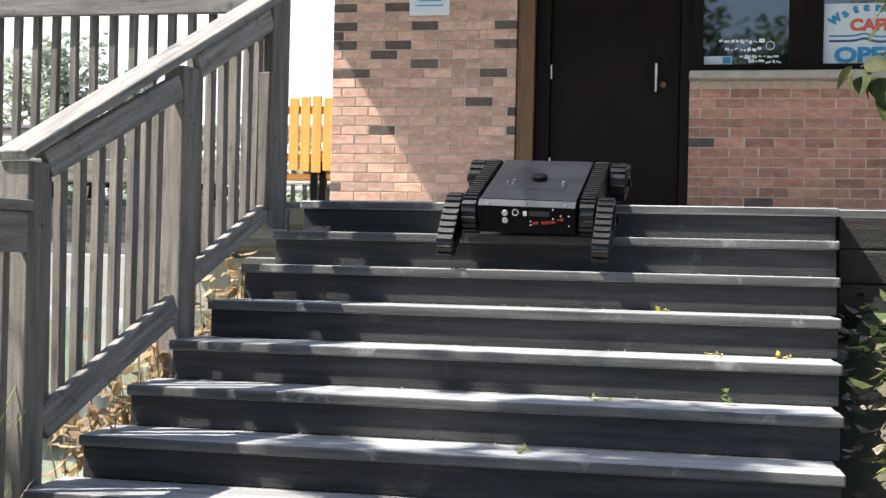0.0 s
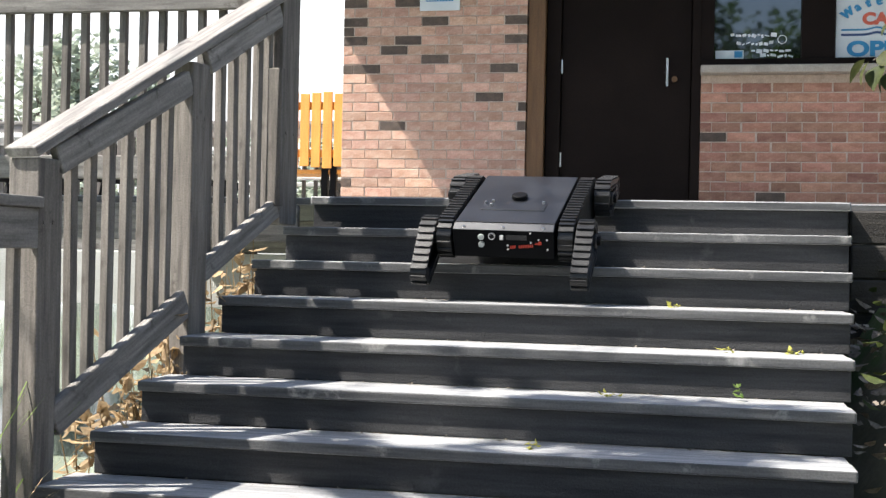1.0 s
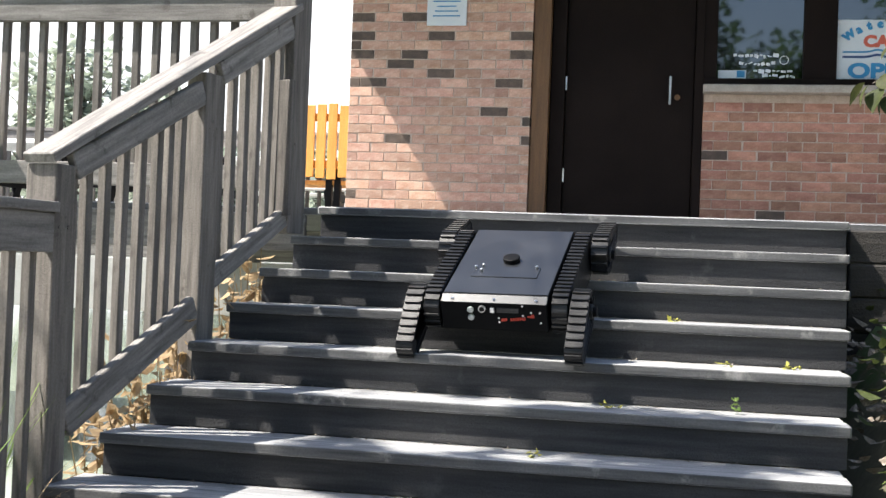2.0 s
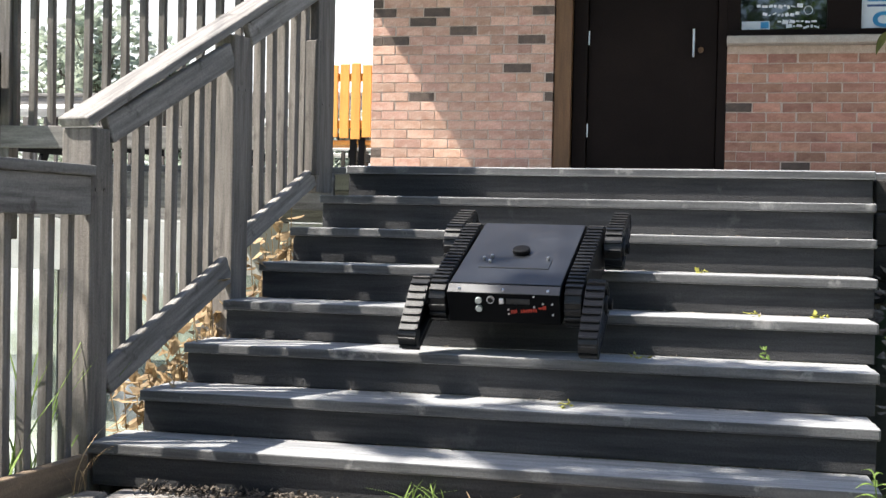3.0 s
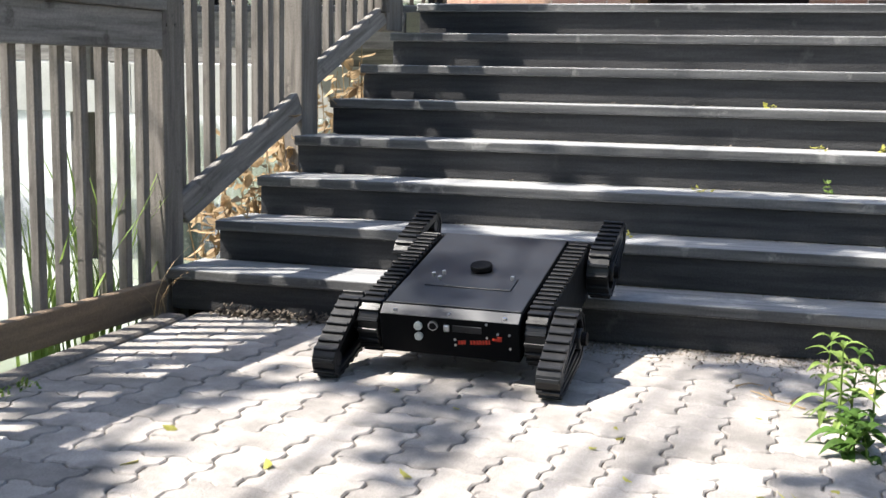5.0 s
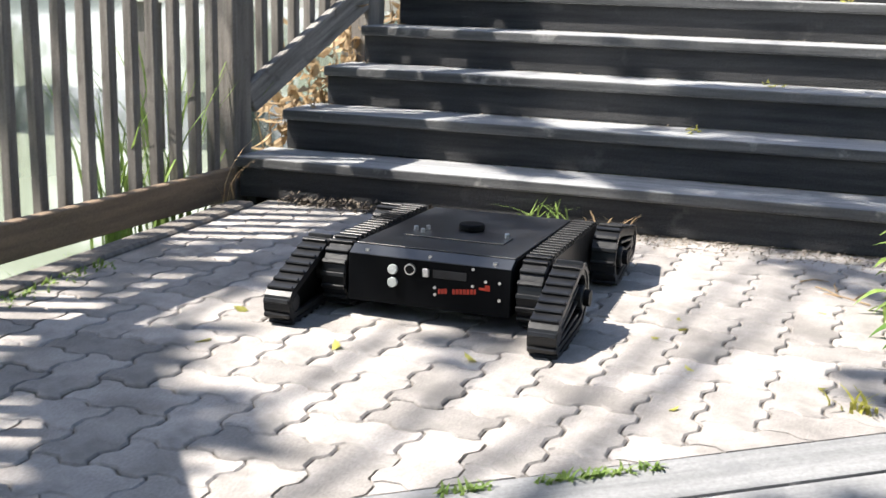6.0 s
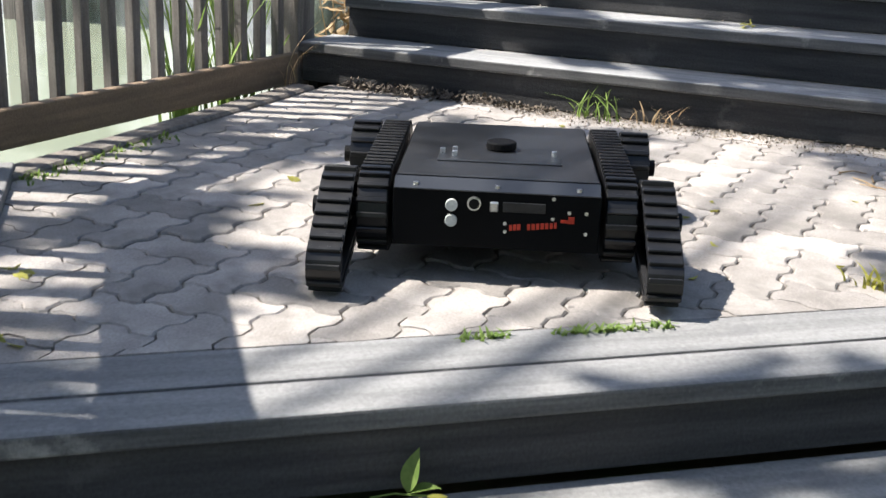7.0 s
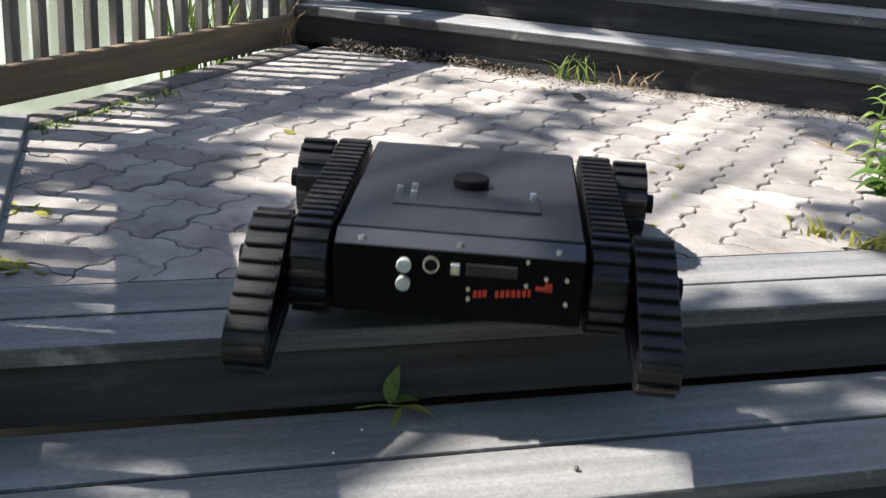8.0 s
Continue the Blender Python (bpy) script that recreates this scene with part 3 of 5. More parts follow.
part("antenna_base", bm_cyl(0.034, 0.018, (0.004, 0.325, 0.2185), seg=24, bevel=0.004), M_DARK, robot, "black round antenna base", smooth=False)
for x_ in (-0.163, 0.0, 0.163):
    part("screw", bm_cyl(0.0058, 0.006, (x_, 0.013, 0.2000), seg=10), M_STEEL, robot, "bright steel screw")
for z_ in (0.163, 0.131):
    part("headlight", bm_cyl(0.0125, 0.012, (-0.090, -0.003, z_), axis="Y", seg=18, bevel=0.002), M_LENS, robot, "pale round lamp lens")
part("camera_ring", join(bm_cyl(0.014, 0.010, (-0.045, -0.003, 0.168), axis="Y", seg=18), ), M_STEEL, robot, "steel camera ring")
part("camera_lens", bm_cyl(0.0105, 0.012, (-0.045, -0.004, 0.168), axis="Y", seg=18), M_DARK, robot)
part("socket", bm_box(0.017, 0.010, 0.020, (-0.005, -0.003, 0.163), 0.002), M_STEEL, robot, "metal socket")
part("label_plate", bm_box(0.085, 0.004, 0.020, (0.055, -0.001, 0.163), 0.001), M_FRAME, robot)
for x_, z_ in ((0.113, 0.184), (0.113, 0.143), (0.145, 0.157), (0.179, 0.157), (0.018, 0.129), (0.019, 0.112), (0.180, 0.115)):
    part("screw", bm_cyl(0.0038, 0.004, (x_, -0.001, z_), axis="Y", seg=8), M_STEEL, robot, "bright steel screw")
part("lettering", join(*[bm_box(w_, 0.002, 0.012, (x_, -0.0012, 0.121 + 0.001 * i), 0) for i, (x_, w_) in enumerate(((0.030, 0.006), (0.038, 0.006), (0.046, 0.007), (0.066, 0.006), (0.075, 0.007), (0.084, 0.006), (0.093, 0.007), (0.102, 0.006), (0.111, 0.006), (0.119, 0.005)))]), M_RED, robot, "red printed bars of lettering")
part("emblem", join(bm_box(0.026, 0.002, 0.006, (0.142, -0.0012, 0.139), 0), bm_box(0.012, 0.002, 0.014, (0.150, -0.0012, 0.142), 0)), M_RED, robot, "small red printed emblem")
for x_, y_ in ((-0.123, 0.246), (-0.097, 0.266), (-0.096, 0.222), (0.120, 0.258)):
    part("switch", bm_cyl(0.006, 0.014, (x_, y_, 0.217), seg=10, bevel=0.0015), M_STEEL, robot, "steel toggle switch")
main_pts = [(y_ + 0.085, z_ + 0.125) for y_, z_ in loop_pts(0.49, 0.082, 0.082)]
for s in (-1, 1):
    x0, x1 = (0.218, 0.283) if s > 0 else (-0.283, -0.218)
    tr = part("track", bm_belt(main_pts, x0, x1), M_RUBBER, robot, "black rubber main track")
    cleats(tr, main_pts, x0, x1, 0.030)
    part("axle", bm_cyl(0.02, 0.16, (s * 0.30, 0.085, 0.125), axis="X", seg=14), M_DARK, robot)
    part("axle", bm_cyl(0.02, 0.16, (s * 0.30, 0.575, 0.125), axis="X", seg=14), M_DARK, robot)


def ring_belt(outer, inner, x0, x1):
    """A hollow belt between two outlines of equal count in (y, z)."""
    bm = bmesh.new()
    n = len(outer)
    rows_ = [[bm.verts.new((x, y_, z_)) for y_, z_ in o] for x, o in ((x0, outer), (x1, outer), (x1, inner), (x0, inner))]
    for i in range(n):
        k = (i + 1) % n
        for a_ in range(4):
            b_ = (a_ + 1) % 4
            bm.faces.new((rows_[a_][i], rows_[b_][i], rows_[b_][k], rows_[a_][k]))
    bmesh.ops.recalc_face_normals(bm, faces=bm.faces)
    return bm


def flipper(s, rear):
    """A tapered flipper arm with its own belt on an open frame, hung on an axle, along -y of its own space."""
    L_ = 0.20
    pts = [(-y_, z_) for y_, z_ in loop_pts(L_, 0.078, 0.047)]
    pts_in = [(-y_, z_) for y_, z_ in loop_pts(L_, 0.068, 0.037)]
    rim_out = [(-y_, z_) for y_, z_ in loop_pts(L_, 0.0675, 0.0365)]
    rim_in = [(-y_, z_) for y_, z_ in loop_pts(L_, 0.055, 0.024)]
    x0, x1 = -0.034, 0.034
    out = s * (-1 if rear else 1)
    ob = part("flipper", ring_belt(pts, pts_in, x0, x1), M_RUBBER, robot, "black rubber flipper arm", m=pose(s * 0.325, 0.085 if not rear else 0.575, 0.125, 0, 0, 180 if rear else 0))
    cleats(ob, pts, x0, x1, 0.034)
    part("web", bm_belt([(-y_, z_) for y_, z_ in loop_pts(L_, 0.0672, 0.0362)], -0.004, 0.004, 0.001), M_DARK, ob)
    for side_ in (-1, 1):
        xa = side_ * 0.026
        part("rim", ring_belt(rim_out, rim_in, xa - 0.005, xa + 0.005), M_FRAME, ob, "grey-black frame rim")
    for tz, hz_ in ((0.0, 0.0), (0.016, 0.036), (-0.016, -0.036)):
        p, q = Vector((out * 0.026, -0.018, hz_)), Vector((out * 0.026, -L_ + 0.01, tz))
        bm_, m_ = beam(p, q, 0.010, 0.009, 0.002)
        part("spoke", bm_, M_FRAME, ob, m=m_)
    part("hub", bm_cyl(0.030, 0.066, (out * 0.008, 0, 0), axis="X", seg=20, bevel=0.004), M_FRAME, ob)
    part("hub_cap", bm_cyl(0.017, 0.016, (out * 0.046, 0, 0), axis="X", seg=16, bevel=0.003), M_DARK, ob)
    part("tip_hub", bm_cyl(0.022, 0.060, (0, -L_, 0), axis="X", seg=16, bevel=0.003), M_FRAME, ob)
    return ob


flippers = {(s, r_): flipper(s, r_) for s in (-1, 1) for r_ in (False, True)}


# ---- building front ----
brick_wall("wall_north", "orange tan brick wall with scattered dark bricks", -1.67, -0.335, DECK, 3.55, WY, M_BRICK,
           [(-1.621, 2.714), (-1.285, 2.722), (-0.898, 2.591), (-0.36, 2.604), (-1.632, 2.575), (-1.631, 2.432), (-1.286, 2.432), (-1.21, 2.362), (-1.629, 2.288), (-1.537, 2.288), (-0.924, 2.292), (-0.411, 2.223), (-0.627, 2.079), (-1.31, 1.87), (-0.354, 2.014), (-1.115, 1.334), (-1.654, 1.461), (-0.367, 2.444)], seed=5)
brick_wall("wall_entry", "red brick wall under the cafe window", 0.865, 4.2, DECK, 2.205, WYR, M_BRICKR, [(1.34, 1.375)], seed=8)
solid("wall_side", bm_box(0.25, 5.0, 2.35, (-1.545, WY + 2.76, DECK + 1.175), 0), M_MORTAR, "plain masonry side wall of the building", "wall", kind="structure")
solid("wall_upper", bm_box(3.4, 0.25, 0.5, (2.5, WYR + 0.13, 3.3), 0.004), M_MORTAR, "plain wall over the cafe window", "wall", kind="structure")
solid("trim", bm_box(0.12, 0.10, 2.35, (-0.27, WY + 0.07, DECK + 1.175), 0.004), M_TRIM, "brown stained wooden door trim", "trim", kind="structure")
door = thing("door_1", "closed dark brown entrance door with steel pull handle", "door", kind="structure")
part("frame", join(bm_box(0.10, 0.12, 2.3, (-0.155, WYR + 0.06, DECK + 1.15), 0.004), bm_box(0.06, 0.12, 2.3, (0.832, WYR + 0.06, DECK + 1.15), 0.004), bm_box(1.1, 0.12, 0.12, (0.34, WYR + 0.06, DECK + 2.24), 0.004)), M_DOOR, door)
part("leaf", bm_box(0.90, 0.05, 2.16, (0.348, WYR + 0.07, DECK + 1.09), 0.004), M_DOOR, door)
part("pull_handle", join(bm_box(0.016, 0.016, 0.20, (0.635, WYR + 0.0, DECK + 1.03), 0.004), bm_box(0.014, 0.05, 0.014, (0.635, WYR + 0.022, DECK + 1.11), 0.002), bm_box(0.014, 0.05, 0.014, (0.635, WYR + 0.022, DECK + 0.95), 0.002)), M_STEEL, door, "bright steel pull handle")
part("lock", bm_cyl(0.02, 0.02, (0.685, WYR + 0.035, DECK + 0.985), axis="Y", seg=16), M_TRIM, door)
for z_ in (0.42, 1.08, 1.9):
    part("hinge", bm_box(0.012, 0.014, 0.10, (-0.10, WYR + 0.04, DECK + z_), 0.002), M_STEEL, door)
solid("window_sill", bm_box(3.4, 0.16, 0.055, (2.56, WYR - 0.02, 2.235), 0.006), M_SILL, "pale stone window sill", "sill", kind="structure")
win = thing("window_1", "dark framed cafe window with signs behind the glass", "window", kind="structure")
for x_, w_ in ((0.90, 0.10), (1.64, 0.22), (3.0, 0.12), (4.1, 0.12)):
    part("mullion", bm_box(w_, 0.08, 0.83, (x_, WYR + 0.05, 2.68), 0.004), M_DOOR, win)
part("bottom_frame", bm_box(3.3, 0.09, 0.055, (2.5, WYR + 0.05, 2.292), 0.004), M_DOOR, win)
part("top_frame", bm_box(3.3, 0.09, 0.06, (2.5, WYR + 0.05, 3.07), 0.004), M_DOOR, win)
part("pane", bm_box(0.59, 0.008, 0.75, (1.24, WYR + 0.06, 2.68), 0), M_GLASS, win)
part("pane", bm_box(1.2, 0.008, 0.75, (2.35, WYR + 0.06, 2.68), 0), M_GLASS, win)
part("pane", bm_box(0.99, 0.008, 0.75, (3.55, WYR + 0.06, 2.68), 0), M_GLASS, win)
solid("roof", bm_box(8.7, 6.2, 0.18, (1.98, WY + 2.1, 3.64), 0.01), M_TRIM, "brown timber roof eave over the entrance", "roof", kind="structure")


# ---- signs and writing ----
def text_mesh(word, size, material, depth=0.002):
    cu = bpy.data.curves.new("text", "FONT")
    cu.body, cu.size, cu.extrude, cu.align_x, cu.offset = word, size, depth, "CENTER", 0.006
    tmp = bpy.data.objects.new("text", cu)
    scene.collection.objects.link(tmp)
    bpy.context.view_layer.update()
    me = bpy.data.meshes.new_from_object(tmp)
    bpy.data.objects.remove(tmp)
    me.materials.clear()
    me.materials.append(material)
    return me


SY = WYR + 0.05
sign = thing("cafe_sign", "white cafe open sign with blue and coral lettering", "sign")
part("board", bm_box(0.64, 0.006, 0.42, (2.075, SY, 2.525), 0.001), M_WHITE, sign)
for word, size, x_, z_, wide, mt in (("CAFE", 0.105, 2.065, 2.551, 1.12, M_CORAL), ("OPEN", 0.137, 2.06, 2.337, 1.30, M_BLUE)):
    piece("word", text_mesh(word, size, mt), sign, pose(x_, SY - 0.006, z_, 90, 0, 0) @ Matrix.Diagonal((wide, 1, 1, 1)))
for z_, th, mt in ((2.512, 0.011, M_BLUE), (2.478, 0.015, M_NAVY)):
    bits = []
    for i in range(30):
        u = i / 29
        crest = 0.016 * math.exp(-((u - 0.42) / 0.09) ** 2) - 0.007 * math.exp(-((u - 0.60) / 0.10) ** 2)
        bits.append(bm_box(0.020, 0.003, th, (1.80 + 0.53 * u, SY - 0.005, z_ + crest), 0))
    part("wave_line", join(*bits), mt, sign)
for i, ch in enumerate("Water"):
    a_ = radians(38 - 11.0 * i)
    piece("letter", text_mesh(ch, 0.072, M_BLUE), sign, pose(2.065 - 0.36 * math.sin(a_), SY - 0.006, 2.325 + 0.36 * math.cos(a_), 90, 0, 0) @ pose(0, 0, 0, 0, 0, math.degrees(a_)))
for i in range(5):
    a_ = radians(-15 - 7.0 * i)
    part("arched_bar", bm_box(0.026, 0.003, 0.034, (2.065 - 0.375 * math.sin(a_), SY - 0.005, 2.325 + 0.375 * math.cos(a_)), 0, rot=Matrix.Rotation(-a_, 4, "Y")), M_BLUE, sign)

rgw = random.Random(11)
chalk = thing("chalk_menu", "white handwritten window menu in loose bars", "window lettering")
for r_, (z_, x_, n_) in enumerate(((2.485, 1.06, 9), (2.43, 1.10, 8), (2.375, 1.20, 7), (2.345, 1.26, 6))):
    bits, x = [], x_
    for i in range(n_):
        w_ = 0.014 + rgw.random() * 0.026
        bits.append(bm_box(w_, 0.002, 0.006 + rgw.random() * 0.022, (x + w_ / 2, WYR + 0.053, z_ + jitter(0.006)), 0, rot=Matrix.Rotation(radians(jitter(25)), 4, "Y")))
        x += w_ + 0.008
    part("line", join(*bits), M_CHALK, chalk)
ring = []
for i in range(14):
    a_ = i / 14 * 6.283
    ring.append(bm_box(0.014, 0.002, 0.005, (1.405 + 0.028 * math.cos(a_), WYR + 0.053, 2.455 + 0.028 * math.sin(a_)), 0, rot=Matrix.Rotation(-a_ - 1.57, 4, "Y")))
part("ring", join(*ring), M_CHALK, chalk)
stk = thing("window_sticker", "small white and blue sticker on the window", "sticker")
part("paper", bm_box(0.19, 0.002, 0.062, (1.055, WYR + 0.053, 2.352), 0), M_WHITE, stk)
part("blue_corner", bm_box(0.055, 0.002, 0.045, (1.115, WYR + 0.0515, 2.356), 0), M_BLUE, stk, "blue printed corner")
note = thing("wall_notice", "white plastic notice with pale blue print on brick", "notice")
part("board", bm_box(0.292, 0.008, 0.42, (-0.963, WY - 0.008, 2.875), 0.003), M_WHITE, note)
for i in range(9):
    part("print_line", bm_box(0.20 - 0.03 * (i % 3), 0.002, 0.008, (-0.965, WY - 0.0135, 2.735 + 0.035 * i), 0), M_BLUE, note)

# ---- patio beyond ----
pat = thing("patio", "grey plank patio beside the building", "patio", kind="structure")
for i in range(24):
    part("plank", bm_box(8.5, 0.138, LIP, (-6.0, 4.80 + 0.143 * i, DECK - LIP / 2 - 0.002), 0.004), M_TREAD, pat)
part("fascia", bm_box(7.8, 0.05, 0.24, (-5.62, 4.76, DECK - 0.165), 0.005), M_WOODX, pat)
for i in range(6):
    part("skirt_board", bm_box(1.285, 0.03, 0.40, (-8.83 + 1.29 * i, 4.74, 0.705), 0.004), M_CONC, pat, "pale weathered skirt board")
for x_ in (-9.4, -7.2, -4.85, -2.45):
    part("pile", bm_box(0.15, 0.15, 2.1, (x_, 4.86, DECK - 0.05 - 1.05), 0.008), M_WOOD, pat)
for x_ in (-9.4, -6.0):
    part("pile", bm_box(0.14, 0.14, 2.1, (x_, 8.0, DECK - 0.05 - 1.05), 0.008), M_WOOD, pat)
solid("wall_foundation", bm_box(6.2, 4.8, 1.75, (1.44, WY + 2.42, DECK - 0.88), 0.01), M_CONC, "concrete foundation of the building", "foundation", kind="structure")
# unseen near-black sheet, added in place of the unlit room inside
solid("wall_inside", bm_box(6.0, 0.05, 2.4, (1.4, WYR + 0.42, DECK + 1.2), 0), M_DOOR, "near-black sheet added behind door and window", "wall", kind="structure")
bench = thing("slatted_bench", "orange stained bench with upright back slats", "bench")
for i in range(8):
    part("slat", bm_box(0.084, 0.022, 0.66 + 0.02 * math.sin(i * 2.1), (-2.74 + 0.104 * i, 6.5, 2.005), 0.004), M_ORANGE, bench)
part("back_rail", bm_box(0.82, 0.03, 0.07, (-2.38, 6.53, 1.80), 0.004), M_ORANGE, bench)
part("back_rail", bm_box(0.82, 0.03, 0.07, (-2.38, 6.53, 2.22), 0.004), M_ORANGE, bench)
for x_ in (-2.70, -2.36, -2.28):
    part("leg", bm_box(0.06, 0.06, 0.62, (x_, 6.58, DECK + 0.31), 0.006), M_DARK, bench, "black leg")
part("seat", bm_box(0.86, 0.42, 0.04, (-2.38, 6.78, DECK + 0.44), 0.006), M_ORANGE, bench)


def picnic(m):
    t_ = thing("picnic_table", "pale grey picnic table with plank benches", "table", group="patio tables", m=m)
    for i in range(5):
        part("top_plank", bm_box(1.6, 0.14, 0.04, (0, -0.3 + 0.15 * i, 0.73), 0.004), M_CLOTH, t_)
    for y_ in (-0.65, 0.65):
        part("bench_plank", bm_box(1.6, 0.24, 0.04, (0, y_, 0.44), 0.004), M_CLOTH, t_)
    for x_ in (-0.55, 0.55):
        part("trestle", join(bm_box(0.05, 1.5, 0.08, (x_, 0, 0.38), 0.004), bm_box(0.05, 0.09, 0.8, (x_, -0.35, 0.36), 0.004, rot=Matrix.Rotation(0.35, 4, "X")), bm_box(0.05, 0.09, 0.8, (x_, 0.35, 0.36), 0.004, rot=Matrix.Rotation(-0.35, 4, "X"))), M_DARK, t_)
    return t_


tb = picnic(pose(-3.2, 8.0, DECK, 0, 0, 4))
copy_thing(tb, pose(-5.2, 6.6, DECK, 0, 0, -8))
copy_thing(tb, pose(-6.8, 5.9, DECK, 0, 0, 70))
box = thing("utility_meter", "black utility meter box on a post", "meter")
part("case", bm_box(0.20, 0.13, 0.34, (-2.92, 1.72, 1.60), 0.02, 2), M_DARK, box)
part("dial", bm_box(0.075, 0.006, 0.05, (-2.90, 1.653, 1.575), 0.002), M_LENS, box, "pale dial window")
part("conduit", bm_cyl(0.025, 0.55, (-2.95, 1.76, 1.17), seg=12), M_DARK, box)

# ---- paving ----
UX, UY = 0.119, 0.124            # half the length of a paver, along x and along y
LIMIT = [(LX, -0.01), (LX, -1.688), tuple((CORNER - FN * 0.286).to_2d()),
         tuple((CORNER + FD * 2.6 - FN * 0.286).to_2d()), (1.75, -0.01)]


def zigzag(s_):
    """The sideways step of a paver's edge, over one half length."""
    return 0.0105 * max(-1.0, min(1.0, 1.9 * math.sin(2 * math.pi * s_)))


def paver_outline(nx, ny, per=10):
    """A zigzag-edged paver of nx by ny half lengths about its middle."""
    pts = [((i / per) * UX, zigzag(i / per)) for i in range(nx * per)]
    pts += [(nx * UX - zigzag(i / per), (i / per) * UY) for i in range(ny * per)]
    pts += [((i / per) * UX, ny * UY + zigzag(i / per)) for i in range(nx * per, 0, -1)]
    pts += [(-zigzag(i / per), (i / per) * UY) for i in range(ny * per, 0, -1)]
    cx, cy, gap = nx * UX / 2, ny * UY / 2, 0.0026
    return [((x - cx) * (1 - gap / cx), (y - cy) * (1 - gap / cy)) for x, y in pts]


def clip(poly, lim):
    """The part of poly inside the convex outline lim."""
    out = poly
    n = len(lim)
    for i in range(n):
        (ax, ay), (bx, by) = lim[i], lim[(i + 1) % n]

        def inside(p):
            return (bx - ax) * (p[1] - ay) - (by - ay) * (p[0] - ax) >= 0
        res, m_ = [], len(out)
        for k in range(m_):
            p, q = out[k], out[(k + 1) % m_]
            ip, iq = inside(p), inside(q)
            if ip:
                res.append(p)
            if ip != iq:
                den = (bx - ax) * (q[1] - p[1]) - (by - ay) * (q[0] - p[0])
                f_ = ((bx - ax) * (ay - p[1]) - (by - ay) * (ax - p[0])) / den
                res.append((p[0] + (q[0] - p[0]) * f_, p[1] + (q[1] - p[1]) * f_))
        out = res
        if len(out) < 3:
            return []
    return out


rgp = random.Random(21)
SHAPES = {k: (paver_outline(*k), mesh_of(bm_prism(paver_outline(*k), -0.05, 0.0, 0.004), M_PAVER)) for k in ((2, 1), (1, 2))}
# laid in a herringbone: lengthwise ones step up by one each row, crosswise ones fill between
for cx in range(-8, 22):
    for cy in range(-8, 24):
        kind_ = {0: (2, 1), 3: (1, 2)}.get((cx - cy) % 4)
        if not kind_:
            continue
        outline, full = SHAPES[kind_]
        xc, yc = -0.4935 + UX * (cx + kind_[0] / 2), -2.360 + UY * (cy + kind_[1] / 2)
        pts = [(x + xc, y + yc) for x, y in outline]
        cut = clip(pts, LIMIT)
        if len(cut) < 3:
            continue
        zj = rgp.random() * 0.003
        if len(cut) == len(pts) and all(abs(a[0] - b[0]) < 1e-6 for a, b in zip(cut, pts)):
            piece("paver", full, landing, pose(xc, yc, zj, (rgp.random() - 0.5) * 0.8, (rgp.random() - 0.5) * 0.8, (rgp.random() - 0.5) * 1.0))
        else:
            ar = 0.5 * abs(sum(cut[k][0] * cut[(k + 1) % len(cut)][1] - cut[(k + 1) % len(cut)][0] * cut[k][1] for k in range(len(cut))))
            if ar > 0.0006:
                piece("paver", mesh_of(bm_prism(cut, -0.05, -0.001), M_PAVER), landing, pose(0, 0, zj))

# ---- plants ----


def leaves_mesh(name, spots, size, material, narrow=0.45, seed=1, size_var=0.4, flat=0.5, droop=0.0):
    """Many folded leaves at given places, in one mesh."""
    rg = np.random.RandomState(seed)
    P = np.array(spots, float)
    n = len(P)
    L_ = size * (1 + (rg.rand(n) - 0.5) * 2 * size_var)
    az, el, tw = rg.rand(n) * 6.283, (rg.rand(n) - 0.5) * 2 * flat * 1.57 - droop, (rg.rand(n) - 0.5) * 1.6
    d = np.stack([np.cos(az) * np.cos(el), np.sin(az) * np.cos(el), np.sin(el)], 1)
    s = np.stack([-np.sin(az), np.cos(az), 0 * az], 1)
    u = np.cross(s, d)
    s2 = s * np.cos(tw)[:, None] + u * np.sin(tw)[:, None]
    u2 = np.cross(s2, d)
    Lc, w = L_[:, None], (L_ * narrow * 0.5)[:, None]
    base, tip = P, P + d * Lc - u2 * Lc * 0.08
    m1, m2 = P + d * Lc * 0.33, P + d * Lc * 0.7
    v = np.stack([base, m1 + s2 * w + u2 * w * 0.35, m1, m1 - s2 * w + u2 * w * 0.35,
                  m2 + s2 * w * 0.75 + u2 * w * 0.25 - u2 * Lc * 0.03, m2 - u2 * Lc * 0.03, m2 - s2 * w * 0.75 + u2 * w * 0.25 - u2 * Lc * 0.03, tip], 1).reshape(-1, 3)
    f = []
    for i in range(n):
        o = i * 8
        f += [(o, o + 1, o + 2), (o, o + 2, o + 3), (o + 1, o + 4, o + 5, o + 2), (o + 2, o + 5, o + 6, o + 3), (o + 4, o + 7, o + 5), (o + 5, o + 7, o + 6)]
    me = bpy.data.meshes.new(name)
    me.from_pydata([tuple(x) for x in v], [], f)
    me.materials.append(material)
    return me


